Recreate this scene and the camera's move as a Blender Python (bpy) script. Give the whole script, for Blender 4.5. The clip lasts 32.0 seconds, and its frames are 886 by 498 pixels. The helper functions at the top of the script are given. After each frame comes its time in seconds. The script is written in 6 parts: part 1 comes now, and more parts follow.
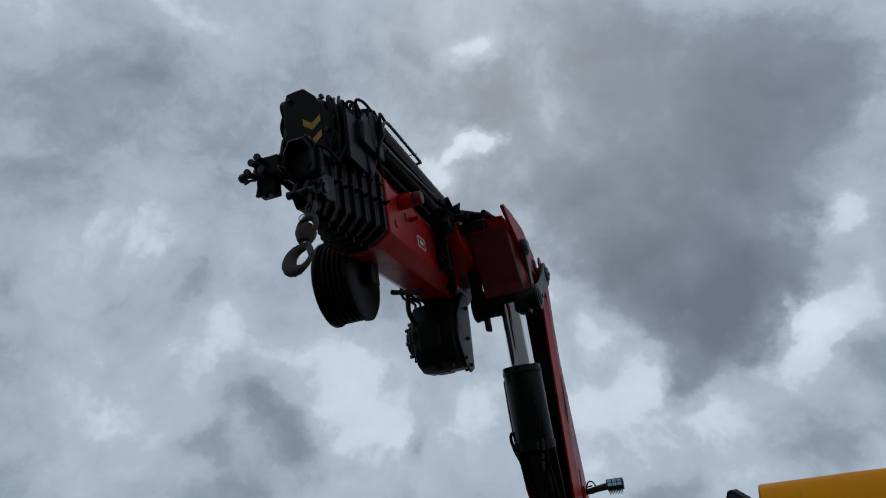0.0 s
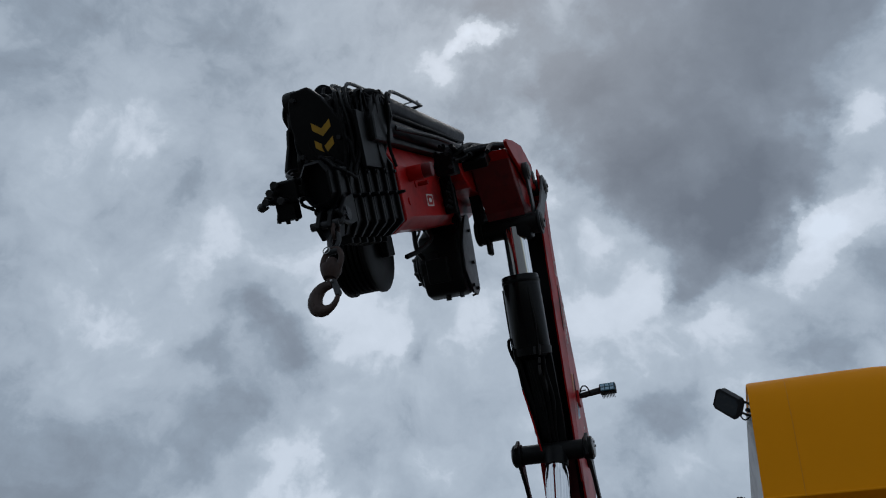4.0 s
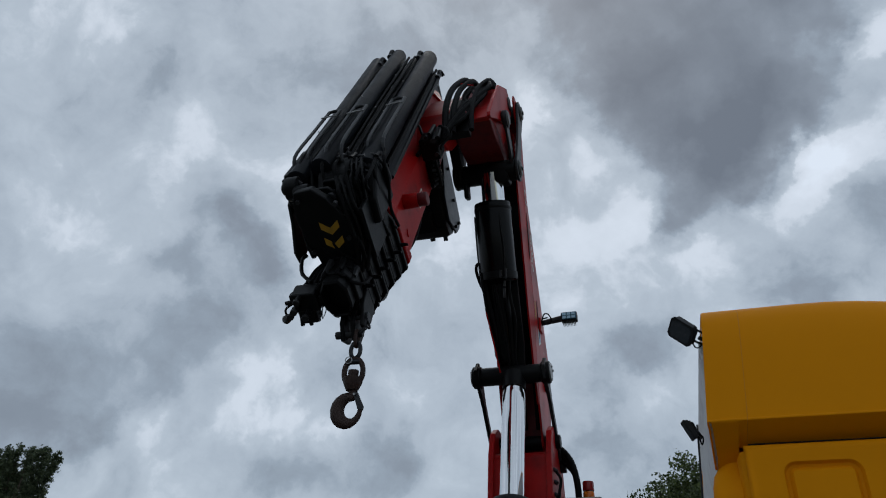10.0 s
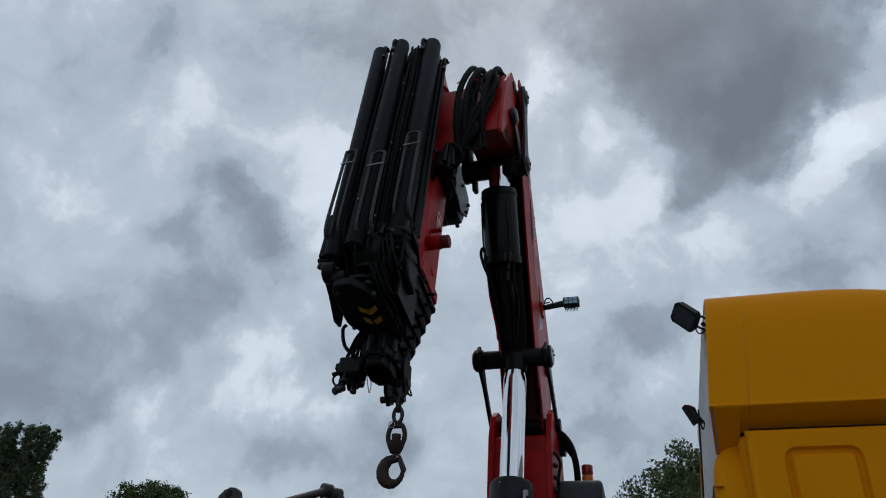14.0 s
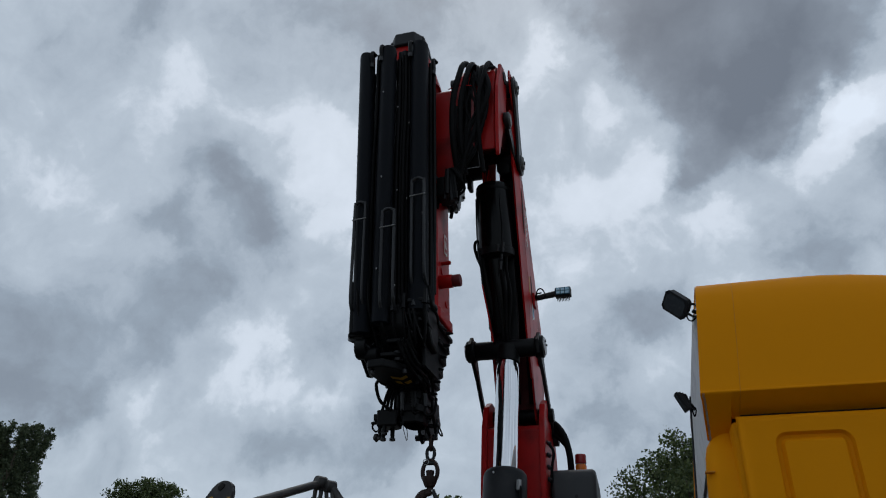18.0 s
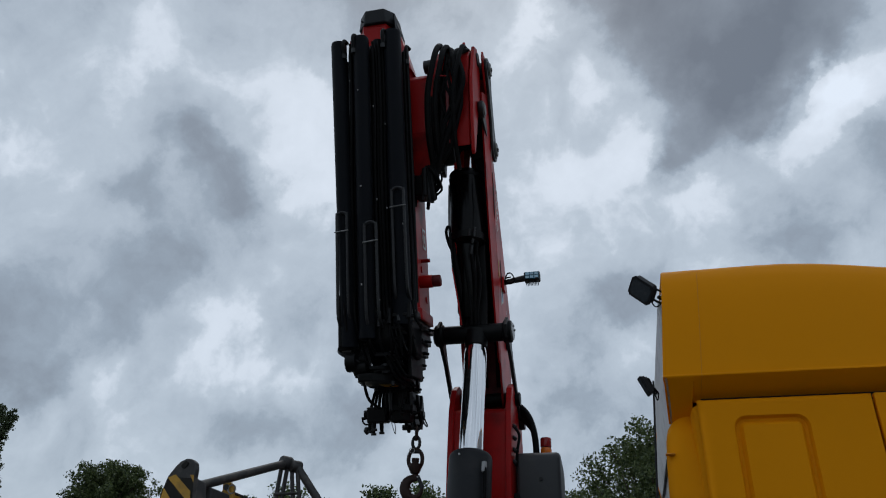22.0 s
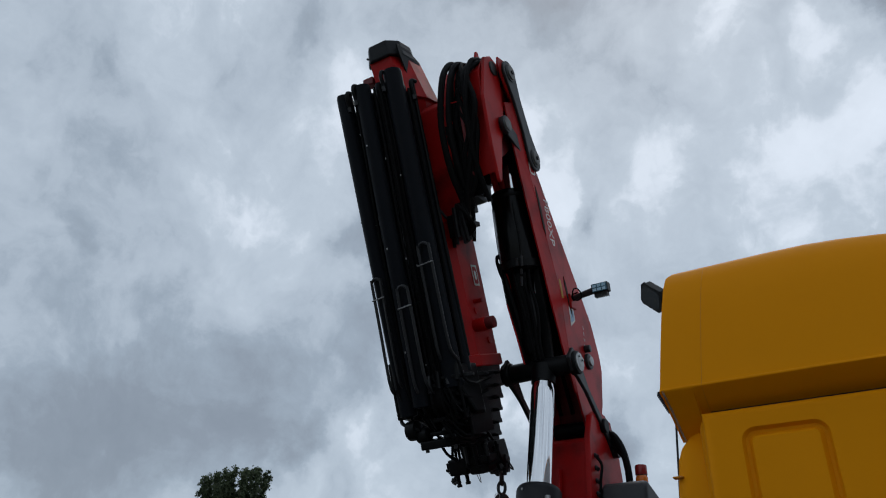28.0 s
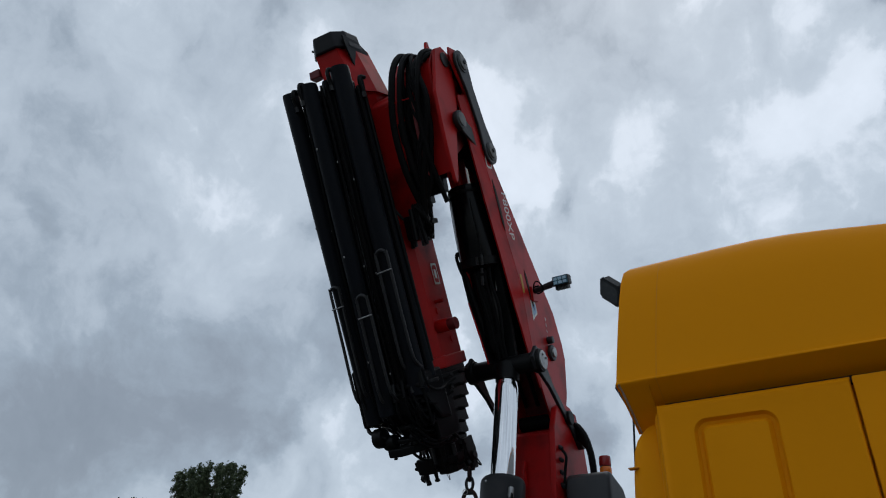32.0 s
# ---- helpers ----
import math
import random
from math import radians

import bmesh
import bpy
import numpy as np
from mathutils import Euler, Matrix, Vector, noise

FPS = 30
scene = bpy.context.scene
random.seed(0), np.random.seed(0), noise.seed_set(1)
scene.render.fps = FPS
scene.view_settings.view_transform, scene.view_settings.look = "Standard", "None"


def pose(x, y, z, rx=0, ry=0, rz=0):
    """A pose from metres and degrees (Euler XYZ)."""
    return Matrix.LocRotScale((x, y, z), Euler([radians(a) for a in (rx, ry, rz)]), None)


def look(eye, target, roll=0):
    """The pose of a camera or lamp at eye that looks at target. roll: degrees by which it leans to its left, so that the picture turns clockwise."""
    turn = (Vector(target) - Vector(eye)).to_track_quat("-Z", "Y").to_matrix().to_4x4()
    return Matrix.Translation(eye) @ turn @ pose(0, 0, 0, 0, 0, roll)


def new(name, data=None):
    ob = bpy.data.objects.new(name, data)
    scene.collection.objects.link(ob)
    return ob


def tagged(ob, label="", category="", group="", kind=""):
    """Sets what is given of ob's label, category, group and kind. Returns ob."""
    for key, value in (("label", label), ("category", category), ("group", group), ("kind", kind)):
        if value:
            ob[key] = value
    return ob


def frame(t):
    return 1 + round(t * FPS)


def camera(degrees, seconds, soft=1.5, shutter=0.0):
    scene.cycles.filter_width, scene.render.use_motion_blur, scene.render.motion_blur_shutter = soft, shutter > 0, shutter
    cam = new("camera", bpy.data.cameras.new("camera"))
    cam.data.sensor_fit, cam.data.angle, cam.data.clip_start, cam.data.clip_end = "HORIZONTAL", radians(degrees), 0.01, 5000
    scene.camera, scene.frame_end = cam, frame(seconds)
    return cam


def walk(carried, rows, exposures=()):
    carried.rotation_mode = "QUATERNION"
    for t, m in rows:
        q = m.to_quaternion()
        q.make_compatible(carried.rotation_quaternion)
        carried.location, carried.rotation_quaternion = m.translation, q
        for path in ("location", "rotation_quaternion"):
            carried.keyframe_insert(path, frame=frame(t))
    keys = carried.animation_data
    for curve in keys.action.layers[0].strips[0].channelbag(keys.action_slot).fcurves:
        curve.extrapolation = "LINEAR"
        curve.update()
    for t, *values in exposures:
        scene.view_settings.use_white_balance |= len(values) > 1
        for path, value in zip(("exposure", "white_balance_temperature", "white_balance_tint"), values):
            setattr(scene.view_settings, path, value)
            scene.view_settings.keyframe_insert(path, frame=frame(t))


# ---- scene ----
cam = camera(62.0, 32.0, soft=1.1)
# seconds, place, and the way the lens turns: to the left, up, and its lean
PATH = [
    (0, (0.017, -0.069, 1.776), (20.24, 42.51, 0.53)),
    (0.5, (-0.003, -0.071, 1.757), (20.18, 41.93, 0.23)),
    (1, (-0.002, -0.082, 1.750), (20.26, 40.99, -0.00)),
    (1.5, (-0.002, -0.080, 1.749), (20.40, 40.04, -0.43)),
    (2, (-0.004, -0.082, 1.739), (20.56, 39.05, -0.64)),
    (2.5, (-0.010, -0.075, 1.722), (20.59, 38.24, -0.51)),
    (3, (-0.012, -0.067, 1.714), (20.41, 37.59, -0.30)),
    (3.5, (-0.009, -0.071, 1.702), (20.21, 36.87, 0.12)),
    (5.5, (-0.009, -0.057, 1.657), (18.71, 35.09, 0.72)),
    (6, (-0.012, -0.054, 1.642), (18.54, 34.74, 0.91)),
    (6.5, (-0.013, -0.040, 1.640), (18.44, 34.14, 0.94)),
    (7, (-0.005, -0.027, 1.645), (18.46, 33.45, 1.27)),
    (7.5, (0.000, -0.014, 1.633), (18.38, 32.85, 1.52)),
    (8, (0.004, -0.014, 1.630), (18.15, 32.34, 1.80)),
    (8.5, (0.015, -0.011, 1.627), (17.98, 32.11, 1.89)),
    (9, (0.028, 0.000, 1.634), (17.81, 31.81, 1.74)),
    (9.5, (0.027, 0.006, 1.625), (17.62, 31.58, 1.81)),
    (10, (0.027, 0.005, 1.620), (17.41, 31.20, 1.86)),
    (10.5, (0.012, 0.003, 1.609), (17.24, 30.86, 2.08)),
    (11, (-0.004, -0.003, 1.607), (17.13, 30.57, 2.32)),
    (11.5, (-0.014, -0.008, 1.605), (17.21, 30.43, 2.60)),
    (12, (-0.016, -0.001, 1.602), (17.40, 30.36, 2.78)),
    (12.5, (-0.008, 0.002, 1.605), (17.52, 30.27, 2.76)),
    (13, (0.000, 0.000, 1.600), (17.58, 30.21, 2.80)),
    (13.5, (0.004, 0.004, 1.602), (17.49, 30.17, 2.78)),
    (14, (-0.005, 0.004, 1.600), (17.31, 30.08, 2.70)),
    (14.5, (-0.005, 0.007, 1.602), (17.23, 29.95, 2.59)),
    (16.5, (-0.008, 0.016, 1.597), (16.77, 29.68, 2.02)),
    (17, (-0.006, 0.015, 1.599), (16.68, 29.60, 1.89)),
    (17.5, (-0.005, 0.017, 1.594), (16.69, 29.59, 1.76)),
    (18, (0.004, 0.025, 1.588), (16.67, 29.63, 1.73)),
    (18.5, (0.019, 0.012, 1.591), (16.61, 29.72, 1.70)),
    (19, (0.032, 0.006, 1.592), (16.45, 29.82, 1.80)),
    (19.5, (0.026, 0.008, 1.583), (16.13, 29.97, 1.99)),
    (20, (0.016, 0.018, 1.586), (15.73, 29.97, 2.00)),
    (20.5, (0.014, 0.020, 1.582), (15.28, 29.91, 1.99)),
    (21, (0.014, 0.022, 1.572), (14.82, 29.77, 1.86)),
    (21.5, (0.021, 0.025, 1.572), (14.45, 29.31, 1.75)),
    (22, (0.020, 0.038, 1.562), (14.23, 28.67, 1.69)),
    (22.5, (0.018, 0.042, 1.552), (14.07, 28.07, 1.65)),
    (23, (0.020, 0.038, 1.552), (14.08, 27.68, 1.63)),
    (23.5, (0.025, 0.034, 1.553), (14.28, 27.61, 1.72)),
    (24, (0.019, 0.039, 1.553), (14.55, 27.88, 1.66)),
    (24.5, (0.018, 0.035, 1.553), (15.53, 28.25, 1.52)),
    (25, (0.018, 0.033, 1.549), (17.24, 28.59, 0.98)),
    (25.5, (0.118, 0.102, 1.555), (19.99, 28.82, 0.43)),
    (27.5, (1.031, 0.510, 1.577), (32.24, 30.58, 2.41)),
    (28, (1.152, 0.542, 1.614), (33.34, 30.81, 2.26)),
    (28.5, (1.194, 0.548, 1.624), (33.56, 30.83, 1.64)),
    (29, (1.198, 0.540, 1.609), (32.93, 30.69, 1.11)),
    (29.5, (1.213, 0.524, 1.605), (32.17, 30.41, 0.73)),
    (30, (1.234, 0.510, 1.599), (31.56, 30.09, 0.39)),
    (30.5, (1.240, 0.512, 1.606), (31.30, 29.95, 0.27)),
    (31, (1.243, 0.531, 1.610), (31.28, 30.00, 0.35)),
    (31.5, (1.243, 0.545, 1.614), (31.30, 30.19, 0.66)),
    (32, (1.237, 0.556, 1.614), (31.22, 30.32, 0.98)),
]


def aim(eye, turn):
    """The pose of the lens at eye, turned to the left of +y, tilted up, and leaning to its left."""
    yaw, pitch, lean = turn
    return pose(*eye, 0, 0, yaw) @ pose(0, 0, 0, 90 + pitch) @ pose(0, 0, 0, 0, 0, lean)


walk(cam, [(t, aim(eye, turn)) for t, eye, turn in PATH], exposures=[(0, 0.1, 6400, 10), (6, 0.16, 6470, 10), (13, 0.25, 6540, 10), (20, 0.28, 6540, 10), (24, 0.32, 6540, 10), (32, 0.41, 6550, 10)])

# ---- light: an even grey sky, the sun high behind thin cloud ahead of the lens ----
SUN_AZ, SUN_EL = radians(12), radians(56)
world = bpy.data.worlds.new("sky")
scene.world = world
world.use_nodes = True
wn = world.node_tree.nodes
sky = wn.new("ShaderNodeTexSky")
sky.sky_type, sky.sun_disc = "NISHITA", False
sky.sun_elevation, sky.sun_rotation = SUN_EL, -SUN_AZ
world.node_tree.links.new(sky.outputs[0], wn["Background"].inputs[0])
wn["Background"].inputs[1].default_value = 0.06
sun = new("sun", bpy.data.lights.new("sun", "SUN"))
sun.data.energy, sun.data.angle, sun.data.color = 1.5, radians(20), (1, 0.97, 0.92)
sun.matrix_world = look((-40 * math.sin(SUN_AZ) * math.cos(SUN_EL), 40 * math.cos(SUN_AZ) * math.cos(SUN_EL), 40 * math.sin(SUN_EL)), (0, 0, 0))


# ---- materials ----
def nodes_of(name):
    m = bpy.data.materials.new(name)
    m.use_nodes = True
    t = m.node_tree
    return m, t, t.nodes["Principled BSDF"]


def paint(name, colour, rough=0.45, metal=0.0, vary=0.15, scale=6.0, dirt=(0.05, 0.045, 0.04), dirty=0.25, bump=0.02, coat=0.0, fine=90.0, gloss=0.4):
    """A surface with broad stains, fine grain and a little relief, in metres."""
    m, t, b = nodes_of(name)
    n, l = t.nodes, t.links
    at = n.new("ShaderNodeTexCoord")
    broad, grain = n.new("ShaderNodeTexNoise"), n.new("ShaderNodeTexNoise")
    broad.inputs["Scale"].default_value, broad.inputs["Detail"].default_value = scale, 6
    grain.inputs["Scale"].default_value, grain.inputs["Detail"].default_value = fine, 3
    for x in (broad, grain):
        l.new(at.outputs["Object"], x.inputs["Vector"])
    ramp = n.new("ShaderNodeMapRange")
    ramp.inputs[1].default_value, ramp.inputs[2].default_value = 0.5, 0.8
    ramp.inputs[3].default_value, ramp.inputs[4].default_value = 0.0, dirty
    l.new(broad.outputs[0], ramp.inputs[0])
    tone = n.new("ShaderNodeHueSaturation")
    tone.inputs["Color"].default_value = (*colour, 1)
    val = n.new("ShaderNodeMapRange")
    val.inputs[3].default_value, val.inputs[4].default_value = 1 - vary, 1 + vary
    l.new(grain.outputs[0], val.inputs[0])
    l.new(val.outputs[0], tone.inputs["Value"])
    mix = n.new("ShaderNodeMix")
    mix.data_type = "RGBA"
    mix.inputs[7].default_value = (*dirt, 1)
    l.new(ramp.outputs[0], mix.inputs[0])
    l.new(tone.outputs[0], mix.inputs[6])
    l.new(mix.outputs[2], b.inputs["Base Color"])
    r = n.new("ShaderNodeMapRange")
    r.inputs[3].default_value, r.inputs[4].default_value = rough - 0.08, rough + 0.12
    l.new(broad.outputs[0], r.inputs[0])
    l.new(r.outputs[0], b.inputs["Roughness"])
    b.inputs["Metallic"].default_value = metal
    b.inputs["Coat Weight"].default_value = coat
    b.inputs["Specular IOR Level"].default_value = gloss
    bp = n.new("ShaderNodeBump")
    bp.inputs["Strength"].default_value, bp.inputs["Distance"].default_value = bump * 10, 0.002
    l.new(grain.outputs[0], bp.inputs["Height"])
    l.new(bp.outputs[0], b.inputs["Normal"])
    return m


def cab_paint():
    """Yellow cab paint with a broad, faint orange peel and rain streaks."""
    m = paint("yellow_cab_paint", (0.73, 0.260, 0.0016), 0.55, 0, 0.02, 1.6, (0.5, 0.185, 0.004), 0.2, 0.003, 0.0, 320)
    m.node_tree.nodes["Principled BSDF"].inputs["Specular IOR Level"].default_value = 0.06
    return m


RED = paint("red_crane_paint", (0.37, 0.007, 0.007), 0.36, 0, 0.12, 4, (0.022, 0.005, 0.005), 0.85, 0.02, 0.0, 90, 0.15)
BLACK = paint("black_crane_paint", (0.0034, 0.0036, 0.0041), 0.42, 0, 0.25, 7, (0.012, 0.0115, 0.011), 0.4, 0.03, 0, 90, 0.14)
GREY = paint("dark_grey_enamel", (0.013, 0.014, 0.0165), 0.45, 0, 0.15, 5, (0.05, 0.047, 0.045), 0.35, 0.02, 0, 90, 0.2)
STEEL = paint("worn_steel", (0.32, 0.32, 0.32), 0.4, 1.0, 0.2, 20, (0.08, 0.06, 0.05), 0.5, 0.03)
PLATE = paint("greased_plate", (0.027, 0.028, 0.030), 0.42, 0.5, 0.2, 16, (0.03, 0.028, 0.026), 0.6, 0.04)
CHROME = paint("chrome_rod", (0.82, 0.83, 0.85), 0.07, 1.0, 0.02, 30, (0.6, 0.6, 0.6), 0.1, 0.0)
RAM = paint("black_ram_enamel", (0.0085, 0.0098, 0.0126), 0.40, 0, 0.25, 9, (0.010, 0.010, 0.010), 0.5, 0.03, 0, 90, 0.04)
BARREL = paint("glossy_black_barrel", (0.0025, 0.0027, 0.0032), 0.2, 0, 0.2, 9, (0.006, 0.006, 0.006), 0.4, 0.02, 0, 90, 0.13)
RUST = paint("rusty_forged_steel", (0.036, 0.019, 0.015), 0.6, 0.3, 0.35, 22, (0.02, 0.014, 0.012), 0.7, 0.08)
RUBBER = paint("black_hose_rubber", (0.005, 0.005, 0.0055), 0.55, 0, 0.2, 25, (0.012, 0.011, 0.010), 0.3, 0.05, 0, 90, 0.07)
TYRE = paint("tyre_rubber", (0.02, 0.02, 0.02), 0.8, 0, 0.2, 9, (0.1, 0.09, 0.08), 0.5, 0.08)
YELLOW = cab_paint()
SHADOWGAP = paint("seam_rubber_gap_shade", (0.012, 0.01, 0.008), 0.8)
REAR = paint("cab_rear_enamel", (0.55, 0.56, 0.57), 0.5, 0, 0.06, 9, (0.2, 0.2, 0.19), 0.5, 0.03)
MARK = paint("yellow_marking_film", (0.40, 0.22, 0.015), 0.5, 0, 0.1, 9, (0.12, 0.08, 0.02), 0.5)
STICKER = paint("white_sticker", (0.62, 0.62, 0.6), 0.45, 0, 0.06, 14, (0.2, 0.19, 0.18), 0.4)
BLUEFILM = paint("blue_sticker", (0.22, 0.36, 0.55), 0.4, 0, 0.06, 14)
PLASTIC = paint("black_plastic", (0.010, 0.010, 0.011), 0.5, 0, 0.12, 12, (0.03, 0.03, 0.029), 0.3)
LEDGLASS = paint("lamp_glass", (0.035, 0.042, 0.05), 0.2, 0, 0.1, 40, (0.1, 0.1, 0.1), 0.2)
BEACON_RED = paint("red_beacon_dome", (0.28, 0.012, 0.012), 0.2, 0, 0.05)
BEACON_AMBER = paint("amber_beacon_dome", (0.75, 0.17, 0.015), 0.2, 0, 0.05)
HYELLOW = paint("scuffed_yellow_paint", (0.5, 0.27, 0.03), 0.5, 0, 0.15, 11, (0.06, 0.05, 0.04), 0.8, 0.04)
CASE = paint("grey_case_plastic", (0.031, 0.032, 0.035), 0.5, 0, 0.1, 7, (0.06, 0.058, 0.055), 0.4, 0.03)
HGREY = paint("scuffed_grey_paint", (0.032, 0.03, 0.03), 0.5, 0, 0.2, 9, (0.2, 0.18, 0.15), 0.5, 0.04)
DIODE = paint("pale_diode_glass", (0.40, 0.66, 0.82), 0.2, 0, 0.15, 60, (0.2, 0.35, 0.45), 0.5)
LENS = paint("blue_lamp_lens", (0.03, 0.11, 0.17), 0.10, 0, 0.1, 60, (0.1, 0.2, 0.25), 0.3)
# grimy red, darkened in its colour for faces that lie in shade
DARKRED = paint("shaded_grimy_red_paint", (0.13, 0.006, 0.008), 0.5, 0, 0.2, 12, (0.02, 0.006, 0.006), 0.6)
WORN = paint("worn_pin_steel", (0.13, 0.13, 0.125), 0.45, 0.6, 0.25, 22, (0.03, 0.028, 0.025), 0.6, 0.04)
# darker yellow that stands for the shadow in narrow gaps
SEAM = paint("shaded_yellow_seam", (0.62, 0.22, 0.002), 0.6)
GLASS = paint("dark_window_glass", (0.015, 0.018, 0.02), 0.05, 0, 0.05)
ASPHALT = paint("dusty_yard_concrete", (0.15, 0.146, 0.138), 0.85, 0, 0.3, 0.35, (0.19, 0.18, 0.16), 0.8, 0.1, 0, 40)
BARK = paint("bark", (0.10, 0.08, 0.06), 0.9, 0, 0.35, 8, (0.05, 0.045, 0.03), 0.6, 0.2)


def leaf(name, a, b2):
    m, t, b = nodes_of(name)
    n, l = t.nodes, t.links
    geo, ramp = n.new("ShaderNodeNewGeometry"), n.new("ShaderNodeMix")
    ramp.data_type = "RGBA"
    ramp.inputs[6].default_value, ramp.inputs[7].default_value = (*a, 1), (*b2, 1)
    l.new(geo.outputs["Random Per Island"], ramp.inputs[0])
    l.new(ramp.outputs[2], b.inputs["Base Color"])
    b.inputs["Roughness"].default_value = 0.6
    b.inputs["Transmission Weight"].default_value = 0.0
    tr, mx = n.new("ShaderNodeBsdfTranslucent"), n.new("ShaderNodeMixShader")
    l.new(ramp.outputs[2], tr.inputs[0])
    mx.inputs[0].default_value = 0.25
    l.new(b.outputs[0], mx.inputs[1])
    l.new(tr.outputs[0], mx.inputs[2])
    l.new(mx.outputs[0], n["Material Output"].inputs[0])
    return m


LEAF = leaf("tree_leaves", (0.034, 0.056, 0.017), (0.125, 0.16, 0.05))
LEAF_POPLAR = leaf("poplar_leaves", (0.04, 0.062, 0.03), (0.115, 0.145, 0.068))


# ---- mesh helpers ----
def part(name, bm, material, parent, label="", at=None, smooth=False):
    """Links a bmesh as one mesh object under a thing or a part; at: its place or pose in the parent's space."""
    bmesh.ops.recalc_face_normals(bm, faces=bm.faces)
    me = bpy.data.meshes.new(name)
    bm.to_mesh(me)
    bm.free()
    me.materials.append(material)
    if smooth:
        for p in me.polygons:
            p.use_smooth = True
        me.set_sharp_from_angle(angle=radians(38))
    ob = new(name, me)
    ob.parent = parent
    if at is not None:
        ob.matrix_basis = at if isinstance(at, Matrix) else Matrix.Translation(at)
    return tagged(ob, label)


def thing(name, place, label, category, group="", kind=""):
    ob = new(name)
    ob.location = place
    ob.empty_display_size = 0.2
    return tagged(ob, label, category, group, kind)


def bevel(bm, width, seg=2, angle=30):
    edges = [e for e in bm.edges if len(e.link_faces) == 2 and e.calc_face_angle(0) > radians(angle)]
    if width > 0 and edges:
        bmesh.ops.bevel(bm, geom=edges, offset=width, segments=seg, affect="EDGES", profile=0.5, clamp_overlap=True)
    return bm


def prism(points, axis, lo, hi, bev=0.0, bm=None, seg=2):
    """A polygon pushed along an axis. Its points are the other two coordinates, in order."""
    own = bmesh.new()
    def place(p, d):
        return {"x": (d, p[0], p[1]), "y": (p[0], d, p[1]), "z": (p[0], p[1], d)}[axis]
    low = [own.verts.new(place(p, lo)) for p in points]
    top = [own.verts.new(place(p, hi)) for p in points]
    own.faces.new(low)
    own.faces.new(top[::-1])
    for a in range(len(points)):
        b = (a + 1) % len(points)
        own.faces.new((low[a], low[b], top[b], top[a]))
    bmesh.ops.recalc_face_normals(own, faces=own.faces)
    bevel(own, bev, seg)
    return join(bm, own)


def join(bm, own):
    if bm is None:
        return own
    me = bpy.data.meshes.new("tmp")
    own.to_mesh(me)
    own.free()
    bm.from_mesh(me)
    bpy.data.meshes.remove(me)
    return bm


def box(lo, hi, bev=0.0, bm=None, seg=2):
    return prism([(lo[1], lo[2]), (hi[1], lo[2]), (hi[1], hi[2]), (lo[1], hi[2])], "x", lo[0], hi[0], bev, bm, seg)


def rod(a, b, r, r2=None, seg=20, bm=None, bev=0.0):
    """A round bar, or cone, from a to b."""
    own = bmesh.new()
    a, b = Vector(a), Vector(b)
    turn = (b - a).to_track_quat("Z", "Y").to_matrix().to_4x4()
    bmesh.ops.create_cone(own, cap_ends=True, segments=seg, radius1=r, radius2=r if r2 is None else r2, depth=(b - a).length,
                          matrix=Matrix.Translation((a + b) / 2) @ turn)
    if bev:
        bevel(own, bev, 2, 60)
    return join(bm, own)


def curve_points(points, steps=4):
    """A smooth line through the points."""
    p = [Vector(q) for q in points]
    p = [2 * p[0] - p[1], *p, 2 * p[-1] - p[-2]]
    out = []
    for k in range(1, len(p) - 2):
        for s in range(steps):
            t = s / steps
            a, b, c, d = p[k - 1:k + 3]
            out.append(0.5 * (2 * b + (c - a) * t + (2 * a - 5 * b + 4 * c - d) * t * t + (3 * b - a - 3 * c + d) * t ** 3))
    return out + [p[-2]]


def tube(points, r, seg=8, steps=4, bm=None):
    """A pipe or hose of even thickness along a smooth line."""
    line = curve_points(points, steps) if steps > 1 else [Vector(q) for q in points]
    own = bmesh.new()
    rings, side = [], Vector((0.31, 0.52, 0.79))
    for k, p in enumerate(line):
        way = (line[min(k + 1, len(line) - 1)] - line[max(k - 1, 0)]).normalized()
        side = (side - way * side.dot(way)).normalized()
        up = way.cross(side)
        rings.append([own.verts.new(p + r * (math.cos(a) * side + math.sin(a) * up)) for a in (2 * math.pi * s / seg for s in range(seg))])
    for a, b in zip(rings, rings[1:]):
        for s in range(seg):
            own.faces.new((a[s], a[(s + 1) % seg], b[(s + 1) % seg], b[s]))
    own.faces.new(rings[0][::-1])
    own.faces.new(rings[-1])
    return join(bm, own)


def ring_torus(R, r, seg=24, ring=10, start=0.0, end=2 * math.pi, squash=(1, 1), bm=None):
    """A ring, or a part of one, in the x-z plane round the origin."""
    pts = [(R * math.cos(start + (end - start) * k / seg) * squash[0], 0, R * math.sin(start + (end - start) * k / seg) * squash[1]) for k in range(seg + 1)]
    if end - start < 2 * math.pi - 0.01:
        return tube(pts, r, ring, 1, bm)
    own = bmesh.new()
    rings = []
    for k in range(seg):
        a = 2 * math.pi * k / seg
        out = Vector((math.cos(a), 0, math.sin(a)))
        c = Vector((R * math.cos(a) * squash[0], 0, R * math.sin(a) * squash[1]))
        rings.append([own.verts.new(c + r * (math.cos(b) * out + math.sin(b) * Vector((0, 1, 0)))) for b in (2 * math.pi * s / ring for s in range(ring))])
    for k in range(seg):
        a, b = rings[k], rings[(k + 1) % seg]
        for s in range(ring):
            own.faces.new((a[s], a[(s + 1) % ring], b[(s + 1) % ring], b[s]))
    return join(bm, own)


